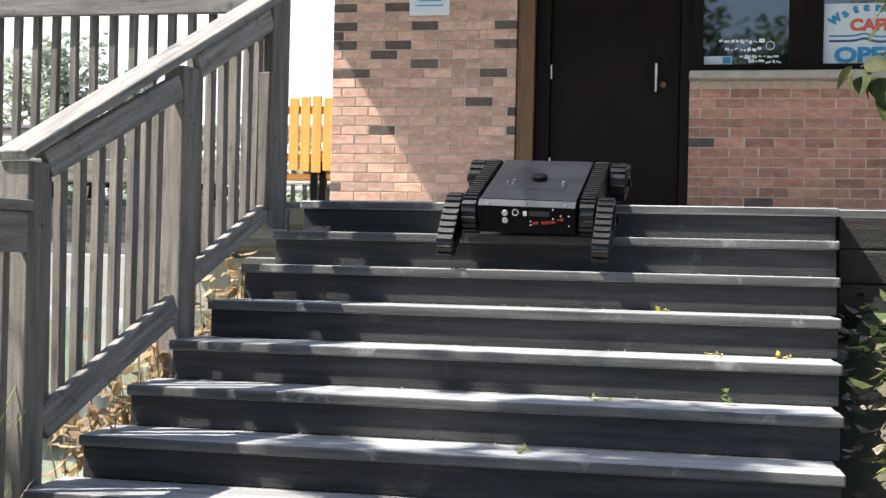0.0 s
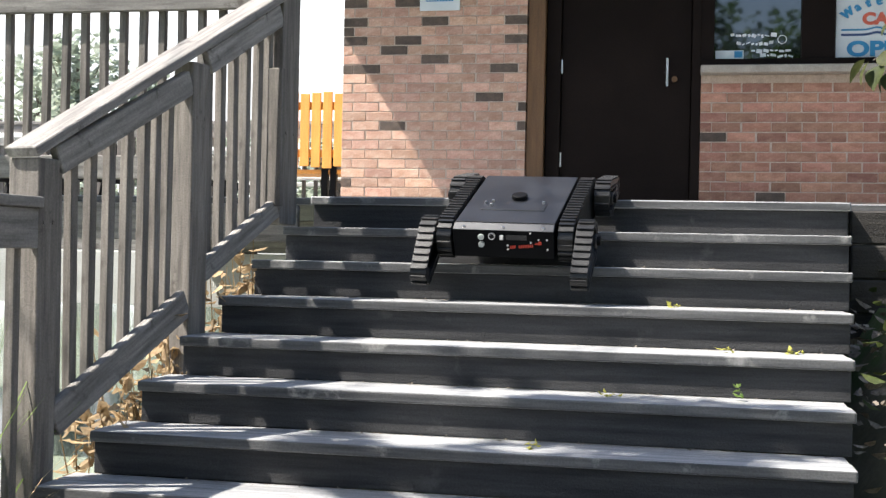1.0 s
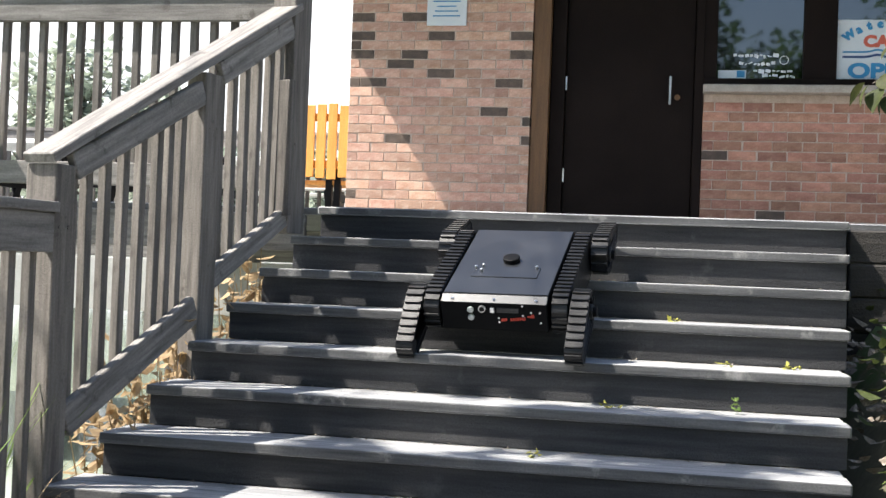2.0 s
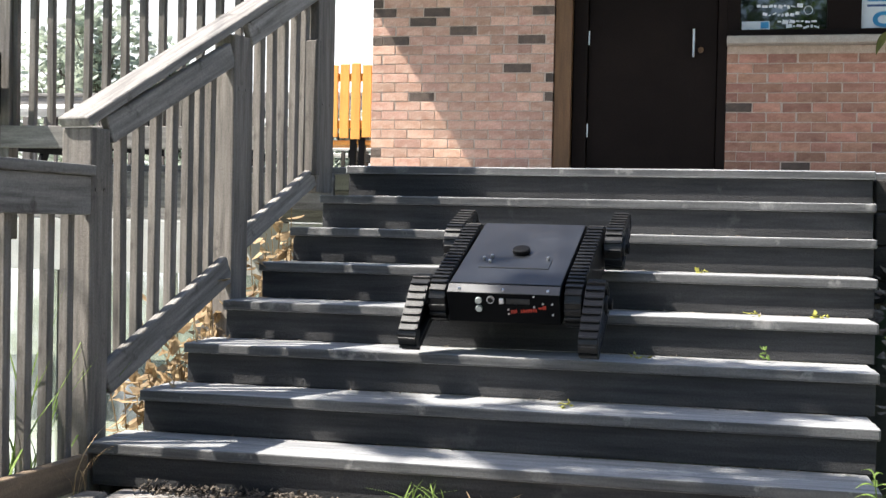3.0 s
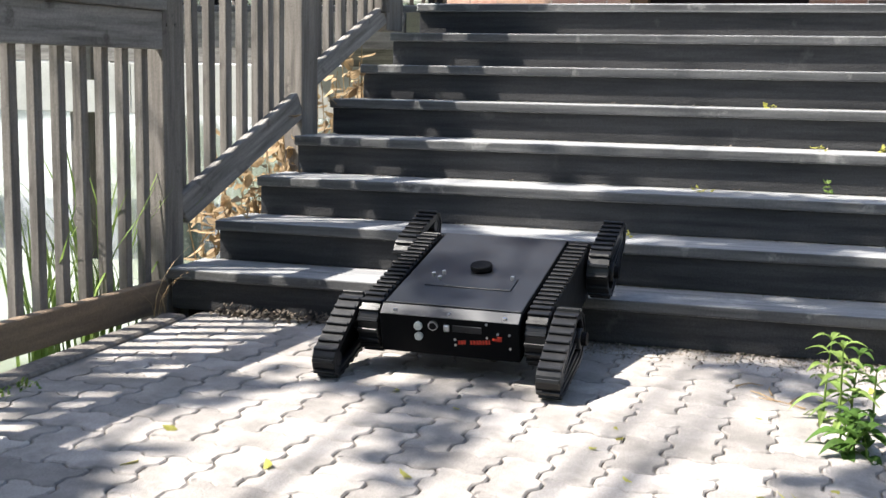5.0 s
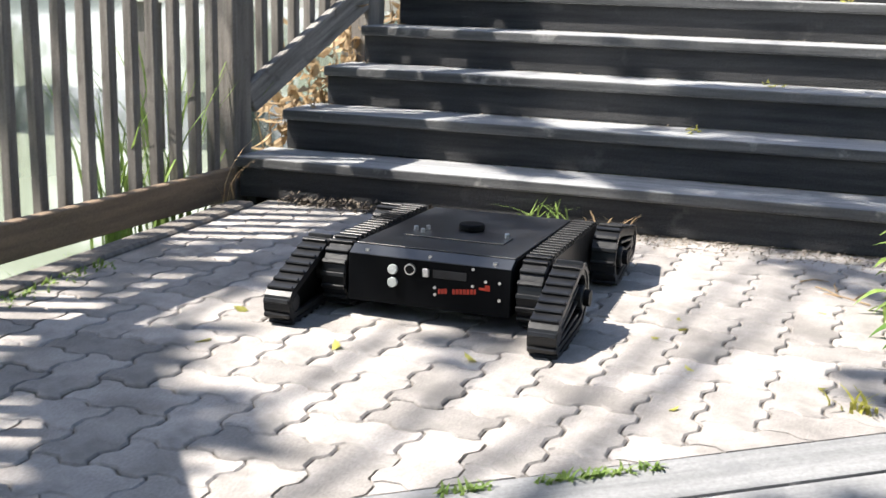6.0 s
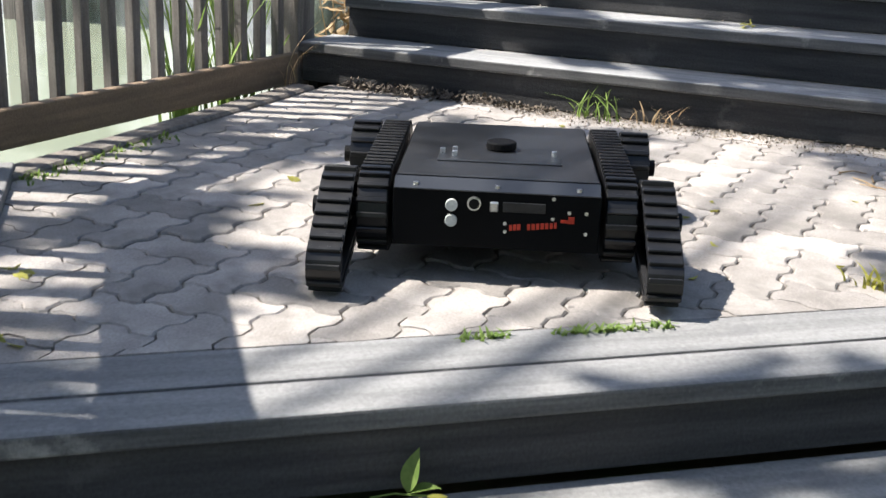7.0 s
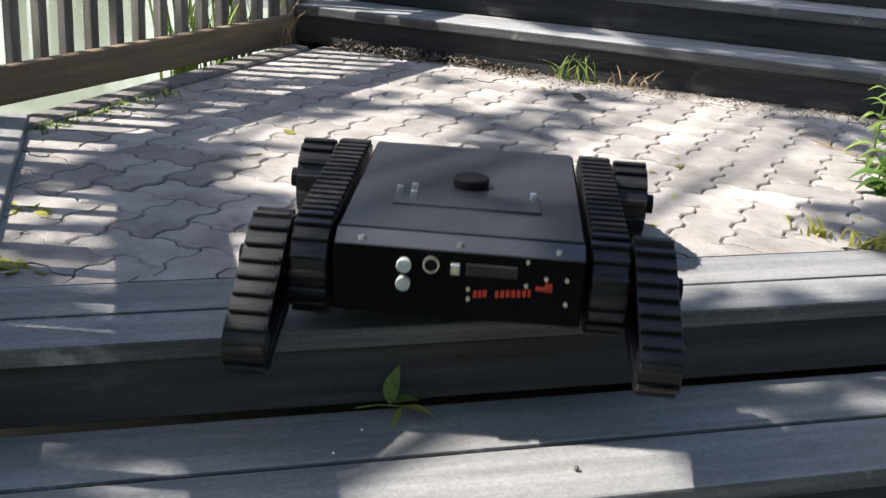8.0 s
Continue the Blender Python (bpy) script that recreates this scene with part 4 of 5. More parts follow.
def blades_mesh(name, roots, height, material, width=0.006, seed=1, bend=0.5):
    """Arched grass blades growing from roots, in one mesh."""
    rg = np.random.RandomState(seed)
    V_, F_ = [], []
    for (x, y, z) in roots:
        h = height * (0.55 + rg.rand() * 0.7)
        a, b = rg.rand() * 6.283, bend * (0.3 + rg.rand())
        dx, dy = math.cos(a), math.sin(a)
        o = len(V_)
        n = 5
        for i in range(n):
            u = i / (n - 1)
            r_ = h * b * u * u
            w = width * (1 - u) ** 0.6 * 0.5 + 0.0004
            px, py, pz = x + dx * r_, y + dy * r_, z + h * u * (1 - 0.28 * b * u)
            V_.append((px - dy * w, py + dx * w, pz))
            V_.append((px + dy * w, py - dx * w, pz))
        for i in range(n - 1):
            F_.append((o + 2 * i, o + 2 * i + 1, o + 2 * i + 3, o + 2 * i + 2))
    me = bpy.data.meshes.new(name)
    me.from_pydata(V_, [], F_)
    me.materials.append(material)
    return me


def tube(pts, r0, r1, seg=7):
    """A tapered branch along points."""
    bm = bmesh.new()
    rings = []
    n = len(pts)
    for i, p in enumerate(pts):
        p = Vector(p)
        d = (Vector(pts[min(i + 1, n - 1)]) - Vector(pts[max(i - 1, 0)])).normalized()
        a = d.orthogonal().normalized()
        b = d.cross(a)
        r_ = r0 + (r1 - r0) * i / (n - 1)
        rings.append([bm.verts.new(p + (a * math.cos(6.283 * k / seg) + b * math.sin(6.283 * k / seg)) * r_) for k in range(seg)])
    for i in range(n - 1):
        for k in range(seg):
            bm.faces.new((rings[i][k], rings[i][(k + 1) % seg], rings[i + 1][(k + 1) % seg], rings[i + 1][k]))
    bm.faces.new(rings[0][::-1])
    bm.faces.new(rings[-1])
    return bm


def stuff(name, me, label, category):
    return tagged(new(name, me), label, category, kind="stuff")


# shade tree added beside the steps, outside the view, to dapple steps and landing
rgt = np.random.RandomState(4)
tree = thing("tree", "tall leafy tree added out of view to shade the steps", "tree", group="shade trees")
base = Vector((-2.45, -6.6, -1.15))
trunk_pts = [base, base + Vector((-0.2, 0.0, 1.8)), base + Vector((-0.6, 0.1, 3.4)), base + Vector((-1.3, 0.2, 5.4)), base + Vector((-1.9, 0.4, 7.4))]
limbs = [tube(trunk_pts, 0.19, 0.08, 10)]
for i in range(12):
    a0 = trunk_pts[3] + (trunk_pts[4] - trunk_pts[3]) * rgt.rand()
    tgt = Vector((-6.4 + 5.0 * rgt.rand(), -5.2 + 6.6 * rgt.rand(), 5.9 + 1.9 * rgt.rand()))
    mid = (a0 + tgt) / 2 + Vector((0, 0, 0.35))
    limbs.append(tube([a0, mid, tgt], 0.026, 0.006, 5))
part("trunk", join(*limbs), M_BARK, tree)
spots = []
for _ in range(26500):
    # gx, gy: where the sun through this leaf falls
    gx, gy, z = -2.4 + 5.2 * rgt.rand(), -4.4 + 8.0 * rgt.rand(), 5.6 + 2.4 * rgt.rand()
    d = (z - 0.5) / math.tan(radians(SUN_EL))
    x, y = gx - d * math.cos(radians(SUN_AZ)), gy - d * math.sin(radians(SUN_AZ))
    drop = 1 / math.tan(radians(SUN_EL))
    fx, fy = gx - 0.5 * drop * math.cos(radians(SUN_AZ)), gy - 0.5 * drop * math.sin(radians(SUN_AZ))      # on the landing
    lx, ly = gx + 0.65 * drop * math.cos(radians(SUN_AZ)), gy + 0.65 * drop * math.sin(radians(SUN_AZ))    # on the first lower step
    low = (lx - CORNER.x) * FN.x + (ly - CORNER.y) * FN.y
    along = (lx - CORNER.x) * FD.x + (ly - CORNER.y) * FD.y
    if gy > -0.1:
        nz = noise.noise((gx * 0.75, gy * 2.0, 0.0)) * 0.75 + noise.noise((gx * 2.4, gy * 4.6, 7.0)) * 0.40
        right, upper = min(1.0, max(0.0, (gx + 0.35) / 0.7)), min(1.0, max(0.0, (gy - 0.45) / 0.3))
        thr = 0.20 + right * (0.02 + 0.40 * upper) + max(0.0, 0.1 - gx) * 1.2 * upper
        if upper == 0:
            thr = -0.10 + 0.34 * min(1.0, max(0.0, gx - 0.1)) + max(0.0, -0.62 - gx) * 4
    elif low > 0.0:
        nz = noise.noise((lx * 1.5, ly * 1.7, 2.0)) * 0.6 + noise.noise((lx * 3.4, ly * 4.4, 7.0)) * 0.55
        # leaves packed in or left out to shape the lit patches on this step
        thr = -0.75 if along > 1.20 else 0.55 if along > 0.48 or 0.16 < along < 0.34 else -0.55
    else:
        nz = noise.noise((fx * 1.5 + 3.1, fy * 1.7, 2.0)) * 0.6 + noise.noise((fx * 3.4, fy * 4.4, 7.0)) * 0.55
        thr = 0.20 + max(0.0, 0.1 - fx) * 0.9 if fx > -0.90 else 0.11
        # dense strip of leaves added to widen the guard cap's shadow
        if -0.76 < fx < -0.62 and -1.65 < fy < -0.35:
            thr = -0.25
        # crown opened over the foot of the steps and the middle of the landing, thickened at its right, to place sun
        # and shade
        thr += 0.5 * math.exp(-((fx - 0.70) / 0.28) ** 2 - ((fy + 0.62) / 0.26) ** 2)
        thr -= 0.50 * math.exp(-((fx - 0.80) / 0.40) ** 2 - ((fy + 1.58) / 0.20) ** 2)
        thr += 0.30 * math.exp(-((fx - 0.02) / 0.30) ** 2 - ((fy + 1.95) / 0.25) ** 2)
    if nz > thr:
        spots.append((x, y, z))
cr = new("crown", leaves_mesh("crown", spots, 0.14, M_LEAF, 0.62, 2, flat=0.55))
cr.parent = tree

# trees added behind the camera to block low sky; they also stand in the window's reflection
for (bx, by, sd, hgt) in ((5.5, -11.0, 31, 7.0), (2.2, -9.5, 37, 4.2), (4.4, -9.0, 38, 4.4), (0.5, -13.5, 32, 8.0), (-5.0, -13.0, 33, 7.5), (6.5, -5.5, 34, 7.0), (3.0, -12.0, 35, 6.0), (7.0, -1.0, 36, 6.5)):
    rg = np.random.RandomState(sd)
    t_ = thing("tree", "tall leafy tree added behind the view to cut low sky light", "tree", group="shade trees")
    b0 = Vector((bx, by, -1.15))
    lb = [tube([b0, b0 + Vector((0.1, 0, hgt * 0.4)), b0 + Vector((0, 0.2, hgt))], 0.2, 0.05, 9)]
    sp = []
    for i in range(34):
        u = 0.3 + 0.7 * rg.rand()
        c = b0 + Vector(((rg.rand() - 0.5) * 4.6 * (1.25 - u), (rg.rand() - 0.5) * 4.6 * (1.25 - u), hgt * (0.3 + 0.75 * u)))
        lb.append(tube([b0 + Vector((0.05, 0.1, hgt * u * 0.85)), c], 0.03, 0.008, 5))
        k = 110
        sp += [tuple(c + Vector(v)) for v in rg.normal(0, 0.42, (k, 3))]
    part("trunk", join(*lb), M_BARK, t_)
    c_ = new("crown", leaves_mesh("crown", sp, 0.22, M_LEAF, 0.6, sd))
    c_.parent = t_

# far trees across the river
for i, (bx, by, hgt, wd) in enumerate(((-55, 92, 15, 9), (-49, 88, 17, 8), (-43, 90, 13.5, 8), (-38, 94, 9.5, 8), (-31, 98, 9, 9), (-52, 60, 14, 10), (-52, 40, 13, 10))):
    rg = np.random.RandomState(50 + i)
    t_ = thing("tree", "hazy green tree on the far river bank", "tree", group="far bank trees")
    b0 = Vector((bx, by, 1.2))
    lb = [tube([b0, b0 + Vector((0.2, 0, hgt * 0.5)), b0 + Vector((0, 0.2, hgt * 0.9))], 0.5, 0.12, 8)]
    sp = []
    for k in range(60):
        u = rg.rand()
        c = b0 + Vector((rg.normal(0, 1) * wd * 0.28 * (1.2 - 0.7 * u), rg.normal(0, 1) * wd * 0.28 * (1.2 - 0.7 * u), hgt * (0.15 + 0.85 * u)))
        lb.append(tube([b0 + Vector((0, 0, hgt * u * 0.7)), c], 0.1, 0.03, 4))
        sp += [tuple(c + Vector(v)) for v in rg.normal(0, 0.75, (34, 3))]
    part("trunk", join(*lb), M_BARK, t_)
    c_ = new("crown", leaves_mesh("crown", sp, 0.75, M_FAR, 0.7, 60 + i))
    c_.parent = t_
    tagged(c_, "green crown with pale haze mixed into its colour")


# grass and weeds
rg = np.random.RandomState(9)


def tuft(name, label, at, n, spread, height, material, width=0.007, bend=0.7, seed=1):
    r_ = np.random.RandomState(seed)
    roots = [(at[0] + r_.normal(0, spread), at[1] + r_.normal(0, spread * 0.5), at[2]) for _ in range(n)]
    return tagged(new(name, blades_mesh(name, roots, height, material, width, seed, bend)), label, "grass")


tuft("grass_tuft", "green grass tuft growing at the foot of the steps", (-0.16, -0.03, 0.0), 24, 0.06, 0.12, M_GRASS, 0.007, 1.1, 1)
tuft("grass_tuft", "small dry grass tuft at the foot of the steps", (0.10, -0.03, 0.0), 20, 0.05, 0.09, M_STRAW, 0.006, 1.1, 2)
tuft("grass_tuft", "tall green grass blades behind the railing", (-1.56, -0.34, -0.2), 34, 0.07, 0.72, M_GRASS, 0.017, 0.35, 3)
tuft("grass_tuft", "tall green grass blades behind the railing", (-1.54, -0.10, -0.2), 26, 0.05, 0.78, M_GRASS, 0.017, 0.4, 4)
tuft("grass_tuft", "short yellow green weed between pavers", (1.02, -1.46, 0.0), 30, 0.04, 0.06, M_YELLOW, 0.012, 1.2, 5)
tuft("grass_tuft", "tiny yellow green weed between pavers", (0.87, -1.43, 0.0), 18, 0.022, 0.045, M_YELLOW, 0.008, 1.2, 6)
tuft("grass_tuft", "dry bent grass against the bottom rail", (-1.30, -0.13, 0.0), 8, 0.02, 0.24, M_STRAW, 0.004, 0.9, 7)
rim = [(0.475 + u * FD.x + rg.normal(0, 0.006), -1.925 + u * FD.y + rg.normal(0, 0.006), 0.0) for u in rg.uniform(-0.14, 0.10, 90)]
rim += [(0.258 + u * FD.x + rg.normal(0, 0.006), -2.09 + u * FD.y + rg.normal(0, 0.006), 0.0) for u in rg.uniform(-0.05, 0.05, 36)]
stuff("moss", blades_mesh("moss", rim, 0.018, M_GRASS, 0.008, 8, 1.3), "yellow green moss and grass in the paver joint", "moss")
kerbm = [(LX + abs(rg.normal(0, 0.03)), rg.uniform(-1.70, -1.05), 0.0) for _ in range(140)]
stuff("moss", blades_mesh("moss_kerb", kerbm, 0.02, M_GRASS, 0.008, 12, 1.3), "green moss along the landing kerb", "moss")
bank = [(rg.uniform(-2.4, -1.30), rg.uniform(-1.9, 0.4), 0) for _ in range(2600)]
bank = [(x, y, ground_z(x, y) - 0.02) for x, y, z in bank]
stuff("bank_grass", blades_mesh("bank_grass", bank, 0.22, M_GRASS, 0.010, 13, 0.9), "bright grass on the bank under the railing", "grass")
edge = [(rg.uniform(-1.95, -1.37), rg.uniform(-1.9, 0.25)) for _ in range(7000)]
edge = [(x, y, ground_z(x, y) - 0.02) for x, y in edge if noise.noise((x * 2.0, y * 2.6, 5.0)) > -0.25]
stuff("bank_grass", blades_mesh("edge_grass", edge, 0.28, M_GRASS, 0.011, 15, 0.55), "taller yellow green grass along the landing edge", "grass")

# dry stalks with curled leaves between the rail and the steps
stalks = thing("dry_weeds", "dry brown weeds with curled leaves beside the steps", "weeds")
sp, st = [], []
for i in range(64):
    y0 = rg.uniform(0.42, 1.5)
    x0 = rx(y0) + rg.uniform(-0.20, 0.0)
    z0 = max(-0.2, 0.582 * y0 - 0.35)
    hh = rg.uniform(0.30, 0.58)
    lean = Vector((rg.normal(0, 0.07), rg.normal(0, 0.07), hh))
    p0 = Vector((x0, y0, z0))
    st.append(tube([p0, p0 + lean * 0.5 + Vector((0.01, 0, 0)), p0 + lean], 0.004, 0.002, 4))
    for k in range(9):
        sp.append(tuple(p0 + lean * rg.uniform(0.25, 1.0) + Vector(rg.normal(0, 0.025, 3))))
part("stem", join(*st), M_STRAW, stalks)
lv = new("leaves", leaves_mesh("dry_leaves", sp, 0.075, M_STRAW, 0.5, 14, droop=0.5))
lv.parent = stalks


def weed(at, height, n, leaf, material, seed, label, narrow=0.24):
    """An upright broadleaf weed: leaves in whorls up the stems, longest in the middle, arching over."""
    r_ = np.random.RandomState(seed)
    w_ = thing("weed", label, "weed", m=pose(*at))
    st_ = []
    blades = bmesh.new()
    for i in range(n):
        lean = Vector((r_.normal(0, 0.035), r_.normal(0, 0.035), 0))
        foot = Vector((r_.normal(0, 0.025), r_.normal(0, 0.025), -0.02)) if n > 1 else Vector((0, 0, -0.02))
        h_ = height * r_.uniform(0.65, 1.0)
        line = [foot + lean * u * u + Vector((0, 0, (h_ + 0.02) * u)) for u in (0, 0.35, 0.7, 1.0)]
        st_.append(tube(line, 0.0035, 0.0018, 5))
        k = 0
        whorls = max(4, int(h_ / 0.032))
        for j in range(1, whorls + 1):
            u = j / whorls
            p = foot + lean * u * u + Vector((0, 0, (h_ + 0.02) * u))
            for _ in range(2 if u < 0.85 else 3):
                k += 1
                az = k * 2.4 + r_.uniform(-0.4, 0.4)
                el = 0.25 + 0.75 * u + r_.uniform(-0.2, 0.2)
                ln_ = leaf * (0.55 + 0.6 * math.sin(math.pi * min(0.95, u * 0.9))) * r_.uniform(0.8, 1.15)
                out_, side_ = Vector((math.cos(az), math.sin(az), 0)), Vector((-math.sin(az), math.cos(az), 0))
                rows_ = []
                for q in range(6):
                    v = q / 5
                    wd = ln_ * narrow * 0.5 * math.sin(math.pi * min(0.98, 0.06 + 0.94 * v) ** 0.8)
                    c = p + out_ * ln_ * v * math.cos(el * (1 - v * 0.5)) + Vector((0, 0, ln_ * (v * math.sin(el) - 0.75 * v * v)))
                    rows_.append([blades.verts.new(c - side_ * wd + Vector((0, 0, wd * 0.4))), blades.verts.new(c), blades.verts.new(c + side_ * wd + Vector((0, 0, wd * 0.4)))])
                for q in range(5):
                    for c_ in range(2):
                        blades.faces.new((rows_[q][c_], rows_[q][c_ + 1], rows_[q + 1][c_ + 1], rows_[q + 1][c_]))
    part("stem", join(*st_), M_GRASS, w_)
    part("leaves", blades, material, w_)
    return w_


weed((0.945, -0.70, 0.0), 0.27, 2, 0.085, M_GRASS, 21, "fresh green lance-leaved weed at the landing edge", 0.30)
weed((1.03, -0.64, 0.0), 0.20, 2, 0.075, M_LEAF, 22, "fresh green lance-leaved weed at the landing edge", 0.32)
weed((1.30, -0.12, 0.0), 0.28, 4, 0.07, M_GRASS, 23, "thin yellow flowering weed beside the steps")
weed((0.985, -0.93, 0.0), 0.09, 4, 0.07, M_LEAF, 24, "low broad-leaved weed at the paving edge", 0.5)
weed((1.20, -1.02, 0.0), 0.12, 5, 0.07, M_GRASS, 25, "low green weed at the paving edge", 0.45)

# bed beside the steps
for wx, wy, wh, sd in ((1.50, 0.60, 0.20, 81), (1.45, 0.20, 0.16, 82)):
    weed((wx, wy, ground_z(wx, wy)), wh, 2, 0.055, M_GRASS, sd, "bright green leafy weed in the bed beside the steps", 0.42)
bedp = thing("shrub", "low green plants in the shaded bed beside the steps", "shrub")
pts = []
for i in range(520):
    x, y = rg.uniform(1.42, 2.5), rg.uniform(-0.7, 1.85)
    pts.append((x + 0.10 * max(0, y - 0.6), y, ground_z(x, y) + rg.uniform(0.0, 0.26)))
l_ = new("leaves", leaves_mesh("bed_leaves", pts, 0.085, M_LEAFD, 0.45, 15, flat=0.4))
l_.parent = bedp
lit = [(rg.uniform(1.36, 2.6), rg.uniform(-0.9, 1.9), 0) for _ in range(900)]
lit = [(x, y, ground_z(x, y) + 0.015) for x, y, z in lit]
stuff("leaf_litter", leaves_mesh("bed_litter", lit, 0.06, M_DEBRIS, 0.6, 16, flat=0.25), "dry leaf litter in the planted bed", "leaf litter")
for i in range(9):
    x, y = rg.uniform(1.5, 2.1), rg.uniform(-0.3, 0.9)
    st = bmesh.new()
    bmesh.ops.create_icosphere(st, subdivisions=2, radius=rg.uniform(0.04, 0.09))
    for v in st.verts:
        v.co *= 1 + 0.35 * noise.noise(v.co * 14 + Vector((i, 0, 0)))
        v.co.z *= 0.6
    solid("stone", st, M_STONE, "pale rough stone half sunk in the bed", "stone", group="stones in the bed", m=pose(x, y, ground_z(x, y) + 0.02, 0, 0, rg.uniform(0, 180)), smooth=True)

# branch that hangs into view beside the window
br = thing("branch", "hanging branch with large broad green leaves", "branch")
part("twig", join(tube([(2.1, 0.75, 1.95), (1.75, 0.66, 1.82), (1.52, 0.6, 1.66), (1.44, 0.6, 1.52)], 0.010, 0.003, 6), tube([(1.60, 0.62, 1.72), (1.46, 0.6, 1.68), (1.36, 0.6, 1.62)], 0.005, 0.002, 5)), M_BARK, br)
part("stalk", tube([(2.1, 0.75, 1.95), (2.4, 1.1, 1.5), (2.5, 1.2, 0.35)], 0.014, 0.02, 6), M_BARK, br)


def big_leaf(m, ln, wd, material, owner):
    """A broad cupped leaf with a midrib."""
    bm = bmesh.new()
    n = 8
    rows_ = []
    for i in range(n + 1):
        u = i / n
        w = wd * math.sin(math.pi * u ** 0.8) * (1 - 0.2 * u) * 0.5
        z = 0.10 * ln * math.sin(u * 2.4)
        rows_.append([bm.verts.new((-w, u * ln, z + w * 0.35)), bm.verts.new((0, u * ln, z)), bm.verts.new((w, u * ln, z + w * 0.35))])
    for i in range(n):
        for k in range(2):
            bm.faces.new((rows_[i][k], rows_[i][k + 1], rows_[i + 1][k + 1], rows_[i + 1][k]))
    bmesh.ops.remove_doubles(bm, verts=bm.verts, dist=1e-5)
    return part("leaf", bm, material, owner, m=m, smooth=True)


for x, y, z, az, el, tilt, ln, wd, mt in ((1.335, 0.60, 1.625, 200, -62, 60, 0.10, 0.045, M_OLIVE), (1.345, 0.58, 1.615, 230, -70, 35, 0.095, 0.035, M_OLIVE),
                                         (1.385, 0.59, 1.605, 235, -68, 10, 0.105, 0.082, M_LEAFD), (1.37, 0.60, 1.625, 330, -12, 65, 0.11, 0.075, M_OLIVE),
                                         (1.42, 0.61, 1.585, 280, -65, 20, 0.12, 0.085, M_LEAFD), (1.44, 0.60, 1.52, 255, -60, -20, 0.11, 0.075, M_LEAFD),
                                         (1.45, 0.62, 1.63, 350, -20, 55, 0.12, 0.08, M_OLIVE), (1.47, 0.60, 1.56, 300, -55, 30, 0.11, 0.08, M_LEAFD),
                                         (1.40, 0.60, 1.60, 250, -78, 60, 0.10, 0.035, M_LEAFD), (1.50, 0.62, 1.72, 290, -40, 30, 0.11, 0.07, M_OLIVE),
                                         (1.45, 0.60, 1.82, 240, -30, 50, 0.10, 0.05, M_OLIVE), (1.48, 0.61, 1.86, 200, -20, 40, 0.10, 0.05, M_LEAFD),
                                         (1.43, 0.60, 1.76, 220, -50, 20, 0.09, 0.045, M_OLIVE)):
    big_leaf(pose(x, y, z, 0, 0, az - 90) @ pose(0, 0, 0, el, 0, 0) @ pose(0, 0, 0, 0, tilt, 0), ln, wd, mt, br)

# sprouts and fallen leaves on the steps
for i, (x, y, k, h_) in enumerate(((0.958, 0.70, 3, 0.05), (1.152, 0.965, 4, 0.018), (0.916, 0.94, 4, 0.015), (0.508, 0.665, 3, 0.015), (0.256, 0.37, 2, 0.02), (0.72, 1.20, 5, 0.012))):
    pts = [(x + rg.normal(0, 0.016), y + rg.normal(0, 0.006), k * H + rg.uniform(0.001, h_)) for _ in range(9)]
    tagged(new("sprout", leaves_mesh("sprout", pts, 0.026, M_YELLOW if i else M_GRASS, 0.5, 70 + i, flat=0.35)), "small yellow green sprout in the tread joint", "sprout", group="sprouts on the steps")
sprig = thing("leaf_sprig", "fallen green leaf sprig on the lower step", "sprig")
big_leaf(pose(0.272, -2.435, -0.135, 62, 0, -8), 0.075, 0.036, M_GRASS, sprig)
big_leaf(pose(0.272, -2.435, -0.135, 12, 0, -75), 0.055, 0.034, M_GRASS, sprig)
big_leaf(pose(0.305, -2.440, -0.128, -8, 0, -95), 0.060, 0.022, M_YELLOW, sprig)
big_leaf(pose(0.300, -2.445, -0.128, -18, 0, -170), 0.060, 0.014, M_YELLOW, sprig)
part("stalk", tube([(0.215, -2.455, -0.147), (0.25, -2.44, -0.138), (0.31, -2.437, -0.128)], 0.0018, 0.0014, 5), M_GRASS, sprig)
pts = [(-0.705 + rg.normal(0, 0.03), -2.217 + rg.normal(0, 0.012), 0.004) for _ in range(10)]
pts += [(-0.499 + rg.normal(0, 0.03), -2.499 + rg.normal(0, 0.012), 0.004) for _ in range(12)]
pts += [(rg.uniform(-0.6, 1.2), rg.uniform(-1.6, -0.2), 0.005) for _ in range(22)]
stuff("fallen_leaves", leaves_mesh("fallen_leaves", pts, 0.035, M_YELLOW, 0.5, 18, flat=0.12), "scattered small yellow leaves on the pavers", "leaves")

# crumbs on the landing and the lower step
curl = thing("dead_leaf", "dark curled dead leaf lying on the pavers", "leaf", m=pose(-0.018, -0.386, 0.006, 0, 0, 25))
big_leaf(pose(0, -0.03, 0.004, 8, 25, 0), 0.065, 0.04, M_HUMUS, curl)
big_leaf(pose(0.01, -0.02, 0.006, 20, -35, 40), 0.05, 0.028, M_HUMUS, curl)
for x_, y_, r_, mt, tone in ((0.262, -2.522, 0.0030, M_CLOTH, "tiny white pebble on the lower step"), (0.257, -2.616, 0.0028, M_CLOTH, "tiny white pebble on the lower step"),
                             (0.633, -2.473, 0.0055, M_HUMUS, "dark crumb of bark on the lower step")):
    st = bmesh.new()
    bmesh.ops.create_icosphere(st, subdivisions=1, radius=r_)
    solid("pebble", st, mt, tone, "pebble", group="crumbs on the steps", m=pose(x_, y_, -0.149 + r_ * 0.8))
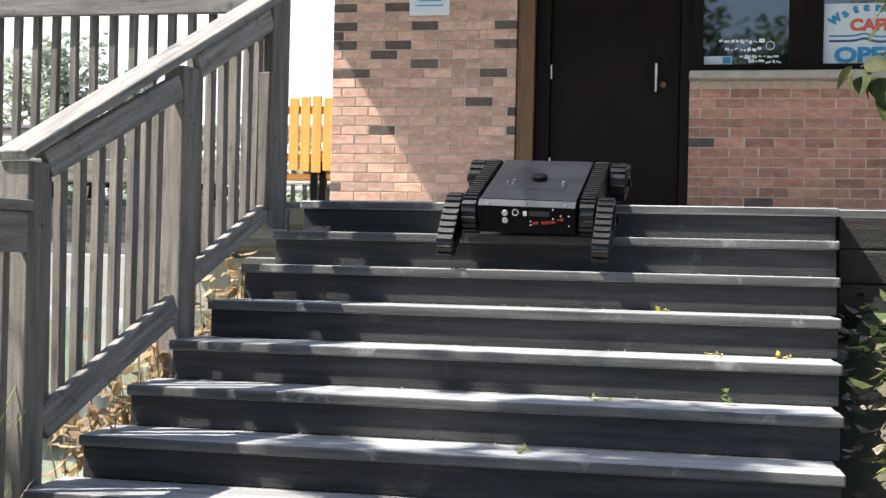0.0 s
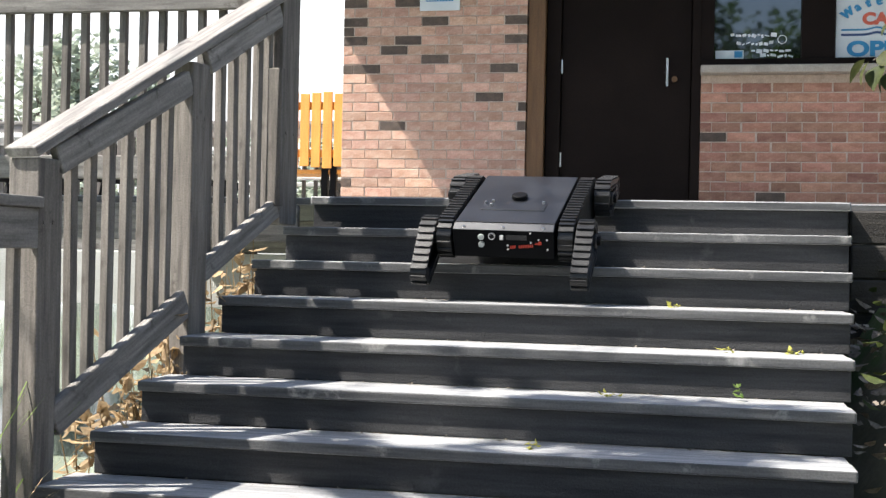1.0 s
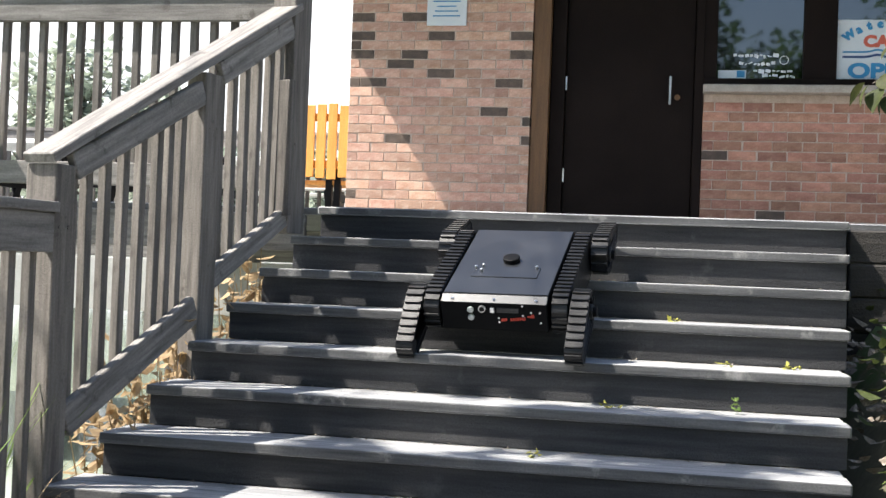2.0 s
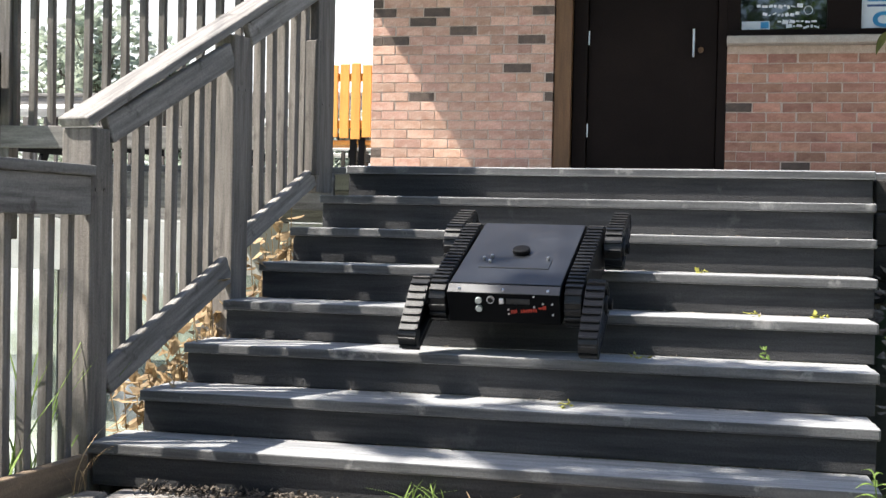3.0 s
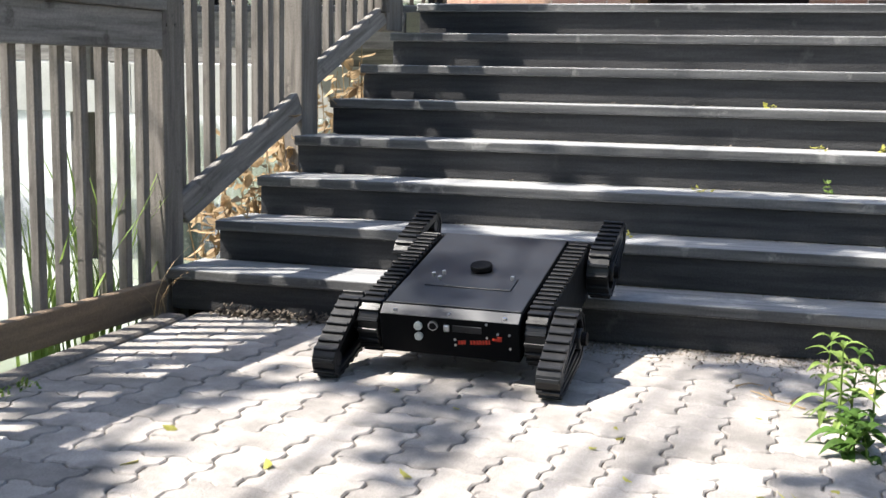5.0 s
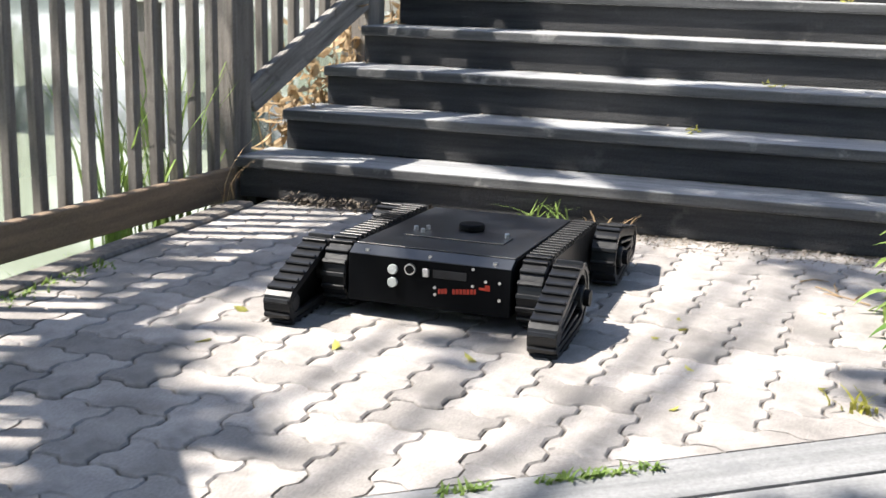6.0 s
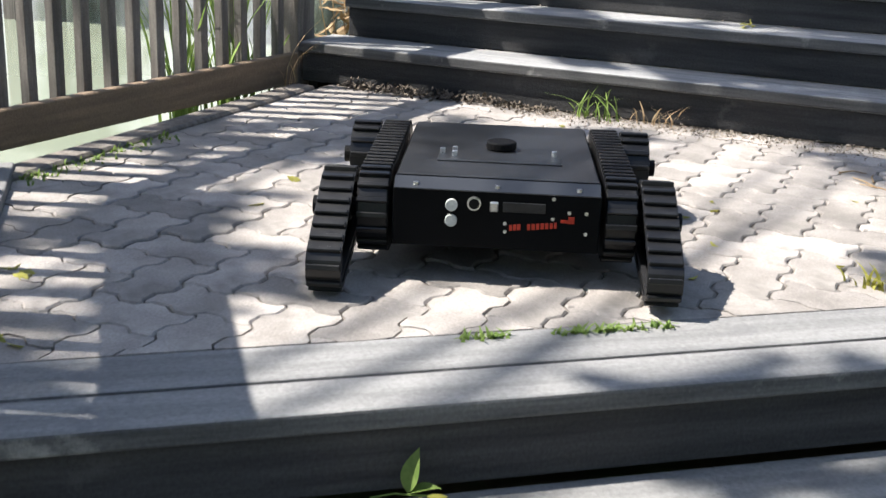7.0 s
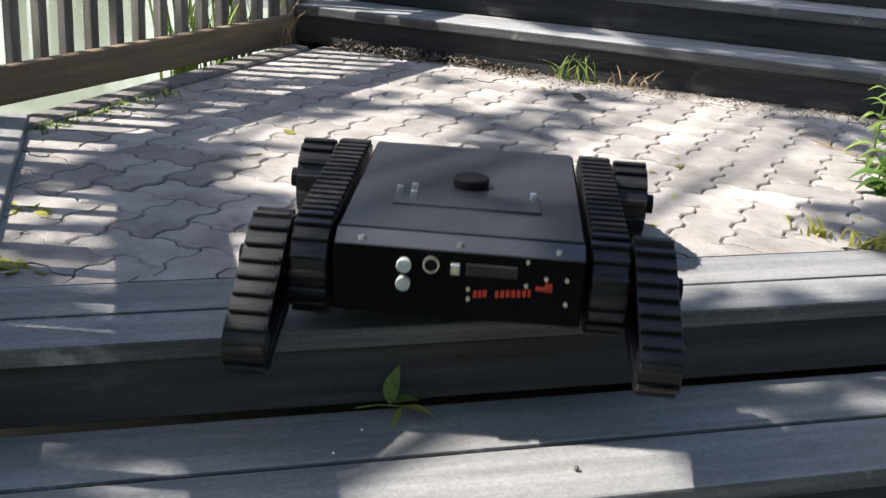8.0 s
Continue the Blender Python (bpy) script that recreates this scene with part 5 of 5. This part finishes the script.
for x_, y_, ang, ln_ in ((0.78, -0.50, 130, 0.11), (0.83, -0.56, 150, 0.14), (0.80, -0.44, 95, 0.09), (0.88, -0.50, 60, 0.12), (0.74, -0.40, 20, 0.08)):
    solid("dry_twig", tube([(-ln_ / 2, 0, 0.004), (0, 0.006, 0.010), (ln_ / 2, 0, 0.005)], 0.0026, 0.0016, 5), M_STRAW, "thin dry twig on the pavers near the steps", "twig",
          group="dry twigs", m=pose(x_, y_, 0, 0, 0, ang))

# grit and litter swept against the steps
gr = []
for i in range(2600):
    x = rg.uniform(-0.5, 1.6)
    y = -abs(rg.normal(0, 0.09 if x > -0.4 else 0.05)) - 0.005
    gr.append((x, y, 0.002 + rg.rand() * 0.006))
hum = []
for i in range(900):
    x = rg.uniform(-1.12, -0.30)
    hum.append((x, -abs(rg.normal(0, 0.04)), rg.rand() * 0.03 * (1 if x < -0.5 else 0.4)))
stuff("leaf_litter", leaves_mesh("step_litter", hum, 0.017, M_HUMUS, 0.6, 27, flat=0.5), "dark rotting leaf litter at the foot of the steps", "litter")
for k in range(1, 8):
    for i in range(120):
        gr.append((rg.uniform(XL[k - 1] + 0.1, XR[k - 1] - 0.05), k * R - 0.0 + rg.uniform(-0.015, 0.01), k * H + 0.001))
stuff("grit", leaves_mesh("grit", gr, 0.009, M_DEBRIS, 0.7, 17, flat=0.4), "dry grit and leaf crumbs against the steps", "litter")


# ---- what moves ----
# seconds, x, y, z, pitch, lean, heading of the robot
ROBOT = [
    (0.0, 0.151, 1.413, 0.986, 21.6, 1.5, -3.7),
    (0.5, 0.108, 1.352, 0.910, 21.5, 1.2, -5.4),
    (1.2, 0.036, 1.128, 0.825, 24.6, 0.8, -4.6),
    (1.7, 0.056, 0.945, 0.672, 28.5, -0.8, -4.8),
    (2.8, 0.040, 0.644, 0.576, 22.1, 0.5, -4.6),
    (3.1, 0.022, 0.492, 0.470, 23.4, -0.2, -3.3),
    (3.5, -0.018, 0.355, 0.378, 25.5, -0.5, -3.0),
    (4.0, -0.059, 0.043, 0.208, 23.0, -0.4, -2.7),
    (4.2, -0.056, -0.106, 0.146, 22.1, -0.6, -2.1),
    (5.3, -0.095, -0.759, -0.037, 8.5, 1.0, -2.0),
    (5.5, -0.101, -0.877, -0.050, 4.6, 1.4, -0.8),
    (5.8, -0.127, -1.072, -0.037, -0.5, 0.8, -1.4),
    (6.0, -0.125, -1.234, -0.032, -1.1, 0.2, 0.4),
    (6.2, -0.001, -1.398, -0.011, -1.7, 0.1, 14.0),
    (6.5, 0.073, -1.608, 0.010, -1.3, 0.0, 14.8),
    (7.0, 0.165, -1.808, 0.001, -0.6, -0.1, 20.2),
    (7.5, 0.237, -2.016, -0.006, 0.8, -0.1, 20.4),
    (7.7, 0.290, -2.163, -0.009, -0.2, -0.1, 20.4),
    (8.0, 0.396, -2.459, -0.007, 0.3, 0.5, 19.6),
]
# seconds, angles of the left front, right front and rear flippers, downwards
FLIP = [(0.0, 22, 20, 8), (0.5, 24, 20, 7), (1.2, 26, 24, 5), (1.7, 23, 20, 3), (2.8, 18, 18, -4), (3.5, 17, 17, -5), (4.2, 15, 15, -9), (5.5, 9, 6, -13),
        (6.0, 13, 13, 0), (6.5, 18, 13, 12), (7.0, 19, 17, 16), (7.5, 18, 16, 18), (7.7, 24, 16, 19), (8.0, 22, 15, 20)]


def motions():
    rows = []
    for t, x, y, z, p, l, h in ROBOT:
        m = Matrix.Translation((x, y, z)) @ Matrix.Rotation(radians(h), 4, "Z") @ Matrix.Rotation(radians(p), 4, "X") @ Matrix.Rotation(radians(l), 4, "Y")
        rows.append((t, m))
    walk(robot, rows)
    for (s, rear), ob in flippers.items():
        base = pose(s * 0.325, 0.575 if rear else 0.085, 0.125, 0, 0, 180 if rear else 0)
        walk(ob, [(t, base @ pose(0, 0, 0, r_ if rear else fl if s < 0 else fr, 0, 0)) for t, fl, fr, r_ in FLIP])


motions()
